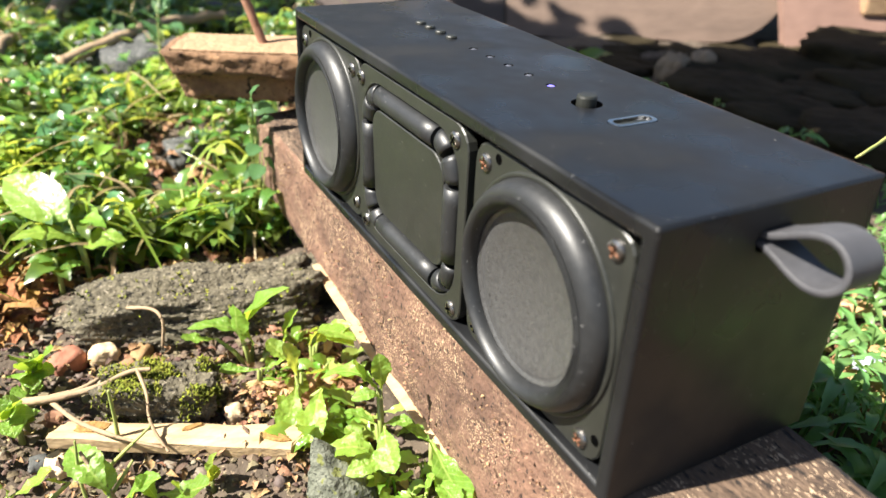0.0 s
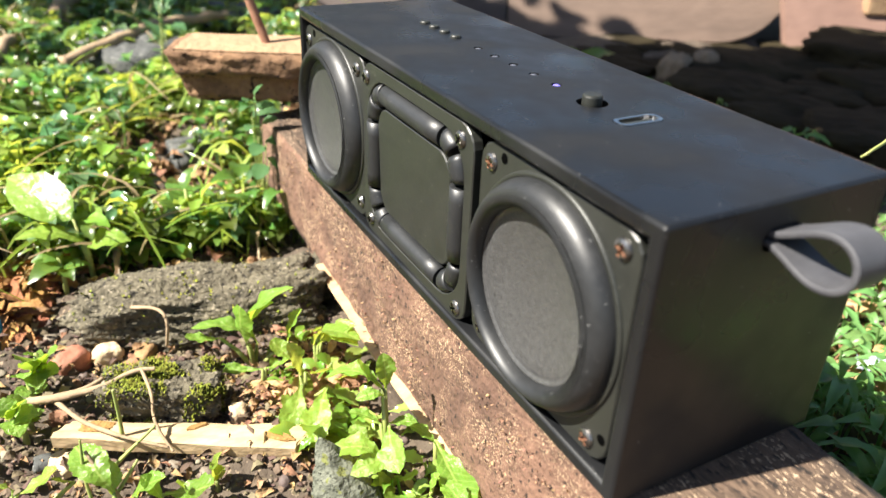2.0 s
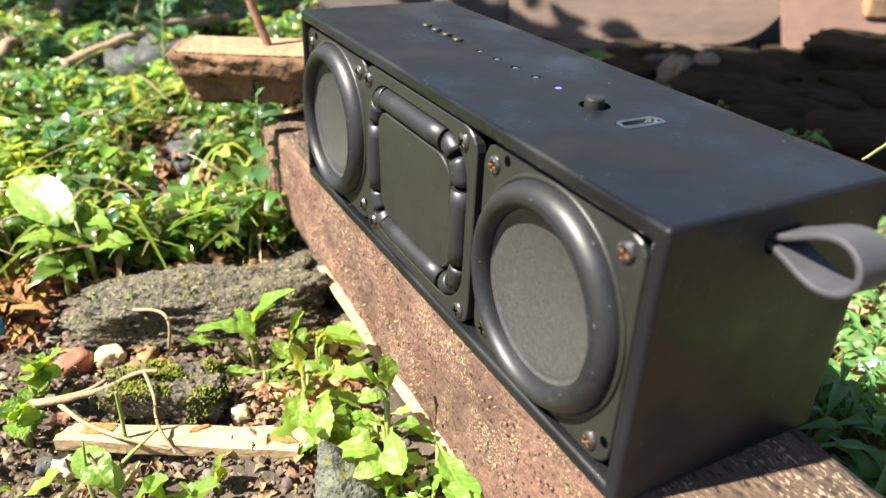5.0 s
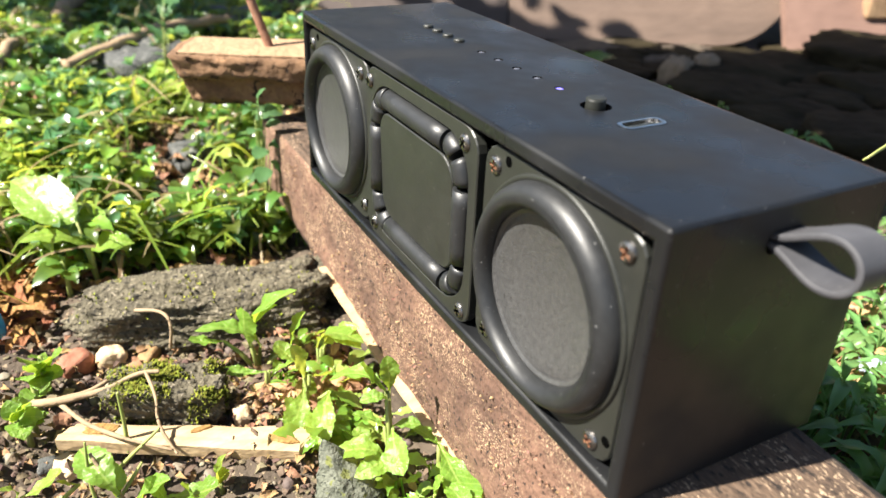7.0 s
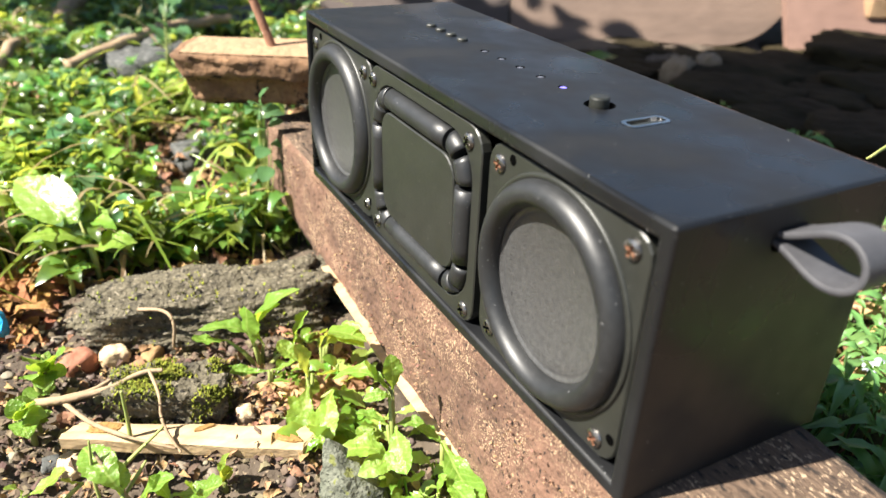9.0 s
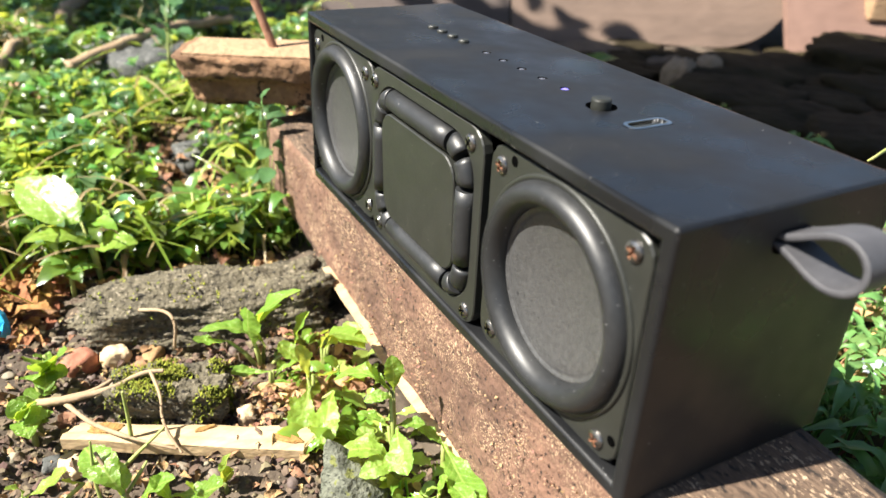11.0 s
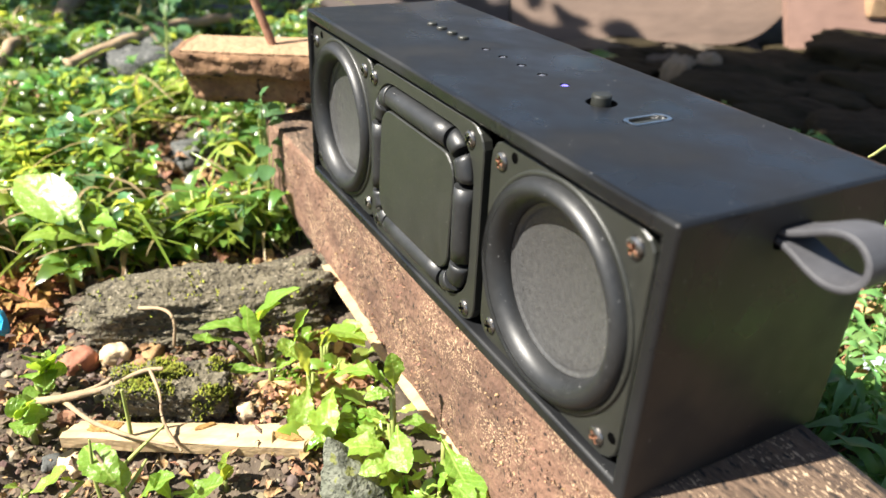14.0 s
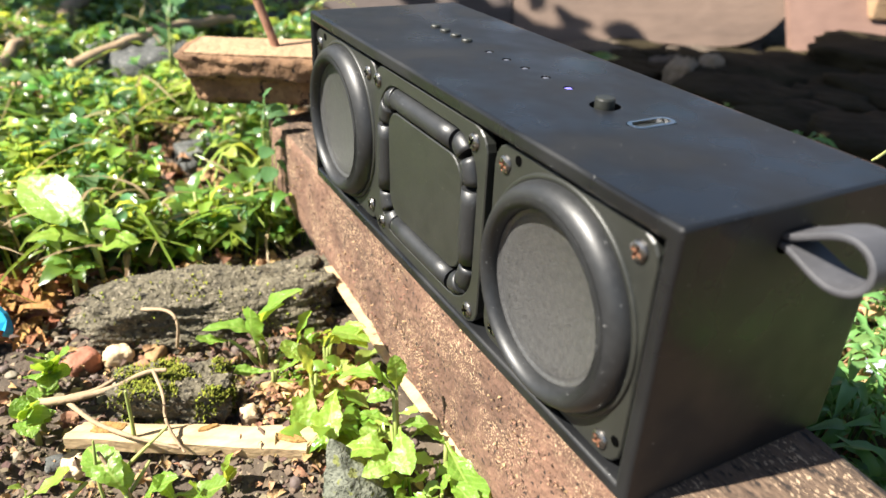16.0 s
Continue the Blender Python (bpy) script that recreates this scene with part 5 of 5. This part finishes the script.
litter("bed_litter", 900, -0.36, -0.07, 0.10, 0.07, 0.010, LITTER, "dry brown leaf scraps under the herbs", 28)
litter("straw_litter", 320, -0.02, 0.13, 0.06, 0.05, 0.014, LITTER, "dry straw scraps behind the beam", 23)


def plastic_scrap():
    bm = bmesh.new()
    pts = circle(0.008, 14)
    loft(bm, [[(x, y * 0.6, 0.0004 * math.sin(9 * x / 0.008)) for x, y in pts], [(x * 0.8, y * 0.5, 0.003 + 0.001 * math.sin(5 * y / 0.008)) for x, y in pts]], True, True)
    ob = part("plastic_scrap", fix_normals(bm), BLUE)
    ob.matrix_world = pose(-0.1835, -0.1165, ground_height(-0.1835, -0.1165) + 0.006, 30, 40, 20)
    return tagged(ob, "small bright blue plastic scrap on the soil", "scrap")


plastic_scrap()


def clear_scrap():
    """A crumpled bit of pale film among the leaves."""
    bm = bmesh.new()
    loops = []
    for i in range(9):
        row = []
        for j in range(7):
            x, y = (i / 8 - 0.5) * 0.009, (j / 6 - 0.5) * 0.006
            row.append((x, y, 0.0030 * noise.noise((x * 260, y * 260, 3))))
        loops.append(row + [(p[0], p[1], p[2] - 0.0004) for p in row[::-1]])
    loft(bm, loops, True, True)
    ob = part("film_scrap", fix_normals(bm), PALE_FILM)
    ob.matrix_world = pose(-0.024, 0.148, -0.046, 8, -6, 40)
    return tagged(ob, "crumpled pale grey plastic film among the leaves", "scrap")


clear_scrap()


# ---- the back of the yard ----
def back_boards():
    """Boards laid on edge over dark stones, seen behind the speaker."""
    u = Vector((0.46, 0.888, 0)).normalized()
    n = Vector((0.888, -0.46, 0))
    o = Vector((-0.452, 0.462, 0))
    for a, b, zlo, lean, push, mat in ((-0.40, -0.1625, -0.056, -38, 0.0, BOARD_SHADED), (-0.160, 0.135, -0.0575, -40, 0.0, BOARDS), (0.108, 0.75, -0.063, -36, 0.014, BOARD_RED)):
        bm = bmesh.new()
        loops = []
        for i in range(40):
            x = (b - a) * i / 39
            dz = 0.003 * noise.noise((x * 7 + a * 30, 1, 0)) + 0.0015 * noise.noise((x * 31, 5, 0))
            if a == -0.160 and x > 0.190:
                dz += min(((x - 0.190) / 0.080) ** 2.6 * 0.036, 0.045)
            loops.append([(x, 0.0, dz), (x, 0.010, dz + 0.001), (x, 0.012, 0.30), (x, 0.0, 0.30)])
        loft(bm, loops, True, True)
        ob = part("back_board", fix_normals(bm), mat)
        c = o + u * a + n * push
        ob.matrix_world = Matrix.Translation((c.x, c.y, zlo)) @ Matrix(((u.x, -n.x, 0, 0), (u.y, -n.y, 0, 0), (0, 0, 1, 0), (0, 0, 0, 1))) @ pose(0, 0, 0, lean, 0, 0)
        tagged(ob, {BOARD_SHADED: "wooden board leaning at the back, coloured darker for the shade on it", BOARDS: "broad pale brown wooden board with a ragged lower edge", BOARD_RED: "reddish-brown wooden board leaning at the back"}[mat], "board", "boards at the back")


back_boards()


def offcut():
    bm = bmesh.new()
    bmesh.ops.create_cube(bm, size=1)
    for v in bm.verts:
        v.co = Vector((v.co.x * 0.06, v.co.y * 0.03, v.co.z * 0.035))
    bmesh.ops.bevel(bm, geom=bm.edges[:], offset=0.003, segments=2, affect="EDGES", profile=0.5)
    ob = part("wood_offcut", bm, RAW_WOOD)
    ob.matrix_world = pose(-0.372, 0.662, -0.012, 0, 0, 62)
    tagged(ob, "short yellowish wooden offcut on the boards", "wood")


offcut()
stone("tan_stone", -0.352, 0.372, (0.024, 0.026, 0.034), SHADED_TAN, "tan stone under the boards, dulled in colour for shade", 3.3, 20, 0.3, 0.3)
stone("tan_stone", -0.345, 0.395, (0.020, 0.020, 0.030), SHADED_TAN, "tan stone under the boards, dulled in colour for shade", 7.3, 50, 0.3, 0.3)
stone("tan_stone", -0.322, 0.372, (0.022, 0.024, 0.018), SHADED_TAN, "low tan stone under the boards, dulled in colour for shade", 8.8, 70, 0.3, 0.3)


def overhanging_tree():
    """Unseen small leafy tree above the yard: its trunk stands beside the beam, its crown is laid out to shade the
    stones.
    """
    t = thing("shade_tree", pose(0.45, 0.12, ground_height(0.45, 0.12)), "small leafy tree overhanging the yard, unseen, placed for its shade", "tree")
    bm = bmesh.new()
    tube(bm, [(0, 0, -0.02), (0.01, 0.01, 0.25), (-0.10, -0.01, 0.50), (-0.42, -0.03, 0.60), (-0.72, -0.06, 0.58)], [0.022, 0.018, 0.013, 0.008, 0.003], 10)
    for a, b in (((-0.10, -0.01, 0.50), (-0.55, -0.18, 0.62)), ((-0.25, -0.02, 0.55), (-0.58, 0.10, 0.61)), ((-0.42, -0.03, 0.60), (-0.80, -0.16, 0.56)), ((-0.80, -0.16, 0.56), (-1.22, -0.58, 0.61))):
        tube(bm, [a, tuple((a[i] + b[i]) / 2 + 0.01 for i in range(3)), b], [0.006, 0.004, 0.002], 6)
    part("trunk", fix_normals(bm), BARK, t, smooth=True)
    rng = random.Random(31)
    src = LEAVES["oval"][0]
    vs, fs = [v.co.copy() for v in src.vertices], [list(p.vertices) for p in src.polygons]
    verts, faces = [], []
    made = 0
    while made < 2300:
        x, y, z = rng.uniform(0.20, 0.78), rng.uniform(-0.66, -0.28), rng.uniform(0.46, 0.66)
        # uneven clumps, clear of the boards' side, with a gap for sun on the tan stone
        if x < 0.205 + 0.52 * (y + 0.66) + 1.3 * max(0.0, y + 0.46) or math.hypot(x - 0.325, y + 0.55) < 0.032 or noise.noise((x * 7, y * 7, z * 7)) < -0.28:
            continue
        made += 1
        m = leaf_pose((x - 1.20, y + 0.43, z), rng.uniform(0, 360), rng.uniform(-40, 30), rng.uniform(-40, 40), rng.uniform(0.035, 0.06))
        i0 = len(verts)
        verts += [m @ c for c in vs]
        faces += [[i0 + i for i in f] for f in fs]
    # a low outer clump, added to shade the ground before the boards
    for _ in range(330):
        x, y, z = rng.gauss(0.205, 0.040), rng.gauss(-0.690, 0.030), rng.uniform(0.52, 0.60)
        m = leaf_pose((x - 1.20, y + 0.43, z), rng.uniform(0, 360), rng.uniform(-40, 30), rng.uniform(-40, 40), rng.uniform(0.035, 0.06))
        i0 = len(verts)
        verts += [m @ c for c in vs]
        faces += [[i0 + i for i in f] for f in fs]
    # the clump at the end of the long limb, added to shade the far growth
    for _ in range(170):
        x, y, z = rng.gauss(-1.22, 0.050), rng.gauss(-0.58, 0.055), rng.uniform(0.57, 0.66)
        m = leaf_pose((x, y, z), rng.uniform(0, 360), rng.uniform(-40, 30), rng.uniform(-40, 40), rng.uniform(0.035, 0.06))
        i0 = len(verts)
        verts += [m @ c for c in vs]
        faces += [[i0 + i for i in f] for f in fs]
    me = bpy.data.meshes.new("crown")
    me.from_pydata(verts, [], faces)
    me.materials.append(LEAF_T)
    c = new("crown", me)
    c.parent = t
    tagged(c, "dense deep green leaves", kind="stuff")


overhanging_tree()


def hedge():
    """Unseen leafy growth that closes the yard beyond the boards, added to darken the speaker's reflections."""
    rng = random.Random(41)
    src = leaf_mesh("hedge_leaf", oval, LEAF_T, 0, 0.3, 0.3, 4, 2)
    vs, fs = [v.co.copy() for v in src.vertices], [list(p.vertices) for p in src.polygons]
    verts, faces = [], []
    for _ in range(2600):
        a = radians(rng.uniform(95, 190))
        d = 1.9 + rng.gauss(0, 0.12)
        top = 0.48 + 0.30 * noise.noise((a * 4, 0, 0)) + 0.22 * noise.noise((a * 13, 4, 0))
        m = leaf_pose((d * math.cos(a), d * math.sin(a) + 0.2, -0.06 + top * rng.random()), rng.uniform(0, 360), rng.uniform(-40, 40), rng.uniform(-50, 50), rng.uniform(0.08, 0.16))
        i0 = len(verts)
        verts += [m @ c for c in vs]
        faces += [[i0 + i for i in f] for f in fs]
    bpy.data.meshes.remove(src)
    me = bpy.data.meshes.new("hedge")
    me.from_pydata(verts, [], faces)
    me.materials.append(LEAF_T)
    tagged(new("hedge", me), "unseen leafy green hedge closing the yard, added for reflections", "hedge", kind="stuff")


hedge()
# Stones that fill the hollow under the boards; their colour carries its shade.
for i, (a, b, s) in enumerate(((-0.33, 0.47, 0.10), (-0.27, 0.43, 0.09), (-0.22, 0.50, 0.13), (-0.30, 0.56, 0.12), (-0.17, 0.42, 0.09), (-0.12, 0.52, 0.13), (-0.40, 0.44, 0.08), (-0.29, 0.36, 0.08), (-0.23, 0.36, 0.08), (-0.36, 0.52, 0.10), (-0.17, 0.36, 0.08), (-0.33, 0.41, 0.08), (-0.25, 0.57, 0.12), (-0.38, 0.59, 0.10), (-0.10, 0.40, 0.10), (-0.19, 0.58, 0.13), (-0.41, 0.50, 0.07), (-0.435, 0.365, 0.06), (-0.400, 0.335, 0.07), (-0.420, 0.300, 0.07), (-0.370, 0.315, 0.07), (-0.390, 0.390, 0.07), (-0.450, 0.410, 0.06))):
    stone("dark_stone", a, b, (s, s * 1.1, s * 0.30), SHADE_ROCK, "stone below the boards, near-black for the deep shade there", 10.0 + i, i * 40, 0.75 if a < -0.35 else 0.4, 0.25)


# ---- what moves ----
# Strokes in millimetres: (seconds, cones out, radiator top out, radiator bottom out)
STROKE_1 = ((0, 1.8, -0.5, -1.7), (0.2, 0.7, 0.2, -1.1), (0.5, -0.6, 1.0, -0.25), (0.8, -1.6, 1.5, 0.5), (1.0, -2.0, 1.7, 0.9), (1.3, -2.2, 0.6, 1.0),
            (1.5, -2.1, -0.5, 0.7), (1.6, -2.0, -0.5, 0.9), (1.7, -2.1, -0.8, 1.0), (1.8, 2.4, -1.5, -2.0), (1.9, 2.4, -1.3, -2.1), (2.0, 1.9, -1.0, -2.0),
            (2.2, 1.0, -0.4, -1.4), (2.5, -0.2, 0.5, -0.55), (2.8, -1.3, 1.4, 0.2), (3.0, -1.9, 1.7, 0.55), (3.3, -2.3, 1.1, 1.1), (3.5, -2.1, 0.35, 1.05),
            (3.8, -1.2, -0.8, 0.6), (4.0, -0.3, -1.5, 0.0), (4.2, 1.5, -1.8, -0.9))
STROKE_2 = ((4.4, 2.3, -1.5, -2.0), (4.9, 1.2, -0.3, -1.6), (5.6, -0.1, 0.8, -0.4), (6.3, -1.2, 1.3, 0.2), (6.5, -1.9, 1.3, 0.7), (6.6, 2.4, -1.0, -2.2),
            (6.7, 2.3, -0.9, -2.1), (7.0, 0.9, -0.35, -1.5), (7.2, 0.0, 0.4, -0.8), (7.5, -1.2, 1.4, 0.25), (7.8, -2.0, 1.7, 1.0), (8.0, -2.2, 1.5, 1.2),
            (8.2, -2.2, 0.4, 1.1), (8.5, -1.7, -1.0, 0.7), (8.6, -1.9, -0.3, 1.2), (8.7, 2.2, -0.8, -2.0), (8.8, 1.5, -0.5, -1.5), (9.0, 0.3, 0.2, -0.55),
            (9.2, -0.9, 0.9, -0.1), (9.8, -2.1, 1.5, 1.1), (10.3, -1.8, -0.6, 1.0), (10.5, 1.9, -1.0, -1.9))
STROKE_3 = ((10.9, 0.0, 0.5, -0.5), (11.3, -1.7, -0.2, 1.1), (11.5, -1.6, -1.0, 0.7), (11.8, -0.9, -1.5, 0.1), (12.0, -0.8, -1.5, -0.25), (12.2, -0.9, -0.9, 0.2),
            (12.3, -1.2, 0.9, 0.0), (12.4, -2.0, 1.1, 0.9), (12.5, -2.0, 0.0, 1.4), (12.6, -0.9, -1.0, 0.5), (12.7, 0.6, -2.2, -0.5), (12.8, 1.8, -2.0, -1.6),
            (12.9, 1.6, -0.8, -1.7), (13.0, 0.2, 0.35, -0.55), (13.1, -1.2, 1.2, 0.3), (13.2, -2.0, 1.0, 1.2), (13.3, -1.4, 0.0, 1.0), (13.4, -0.3, -1.5, 0.3),
            (13.5, 1.0, -2.6, -1.05), (13.6, 2.0, -1.6, -1.9), (13.7, 1.0, -0.4, -1.5), (13.8, -0.7, 0.9, -0.1), (13.9, -1.8, 1.2, 1.0))
STROKE_4 = ((14.0, -1.9, 0.35, 1.5), (14.1, -0.9, -0.7, 1.0), (14.2, 0.6, -2.0, -0.2), (14.3, 1.7, -2.4, -1.4), (14.4, 1.6, -1.4, -1.8), (14.5, 0.0, 0.0, -0.55),
            (14.6, -1.2, 1.2, 0.4), (14.7, -1.9, 1.2, 1.1), (14.8, -1.8, 0.4, 1.4), (14.9, -0.5, -1.2, 0.8), (15.0, 0.9, -2.4, -0.9), (15.1, 1.5, -1.6, -1.6),
            (15.2, 1.3, -0.8, -1.6), (15.3, -0.3, 0.0, -0.4), (15.4, -1.7, 1.0, 0.8), (15.5, -1.7, 0.7, 1.4), (15.6, -1.1, -0.6, 1.0), (15.7, 0.0, -1.8, 0.0),
            (15.8, 1.1, -2.6, -1.2), (15.9, 1.8, -2.0, -1.9), (16.0, 1.6, -0.5, -1.4))
STROKES = STROKE_1 + STROKE_2 + STROKE_3 + STROKE_4


def motions():
    arm = 17 * MM
    for ob, kind, d in MOVERS:
        rows = []
        for t, c, top, low in STROKES:
            mean, tilt = (top + low) / 2 * MM, (top - low) / 2 * MM / arm
            if kind == "cone":
                rows.append((t, pose(0, -(c * 1.5 if c > 0 else c * 1.2) * MM * d, 0)))
            elif kind == "panel":
                rows.append((t, Matrix.Translation((0, -mean, 0)) @ Matrix.Rotation(math.atan(tilt), 4, "X")))
            else:
                x, z, ox, oz = d
                zi = z - oz * ROLL_W
                ang = -math.atan2(mean + tilt * zi, ROLL_W)
                p = Matrix.Translation((x, 0, z))
                rows.append((t, p @ Matrix.Rotation(ang, 4, Vector((oz, 0, -ox))) @ p.inverted()))
        walk(ob, rows)


motions()
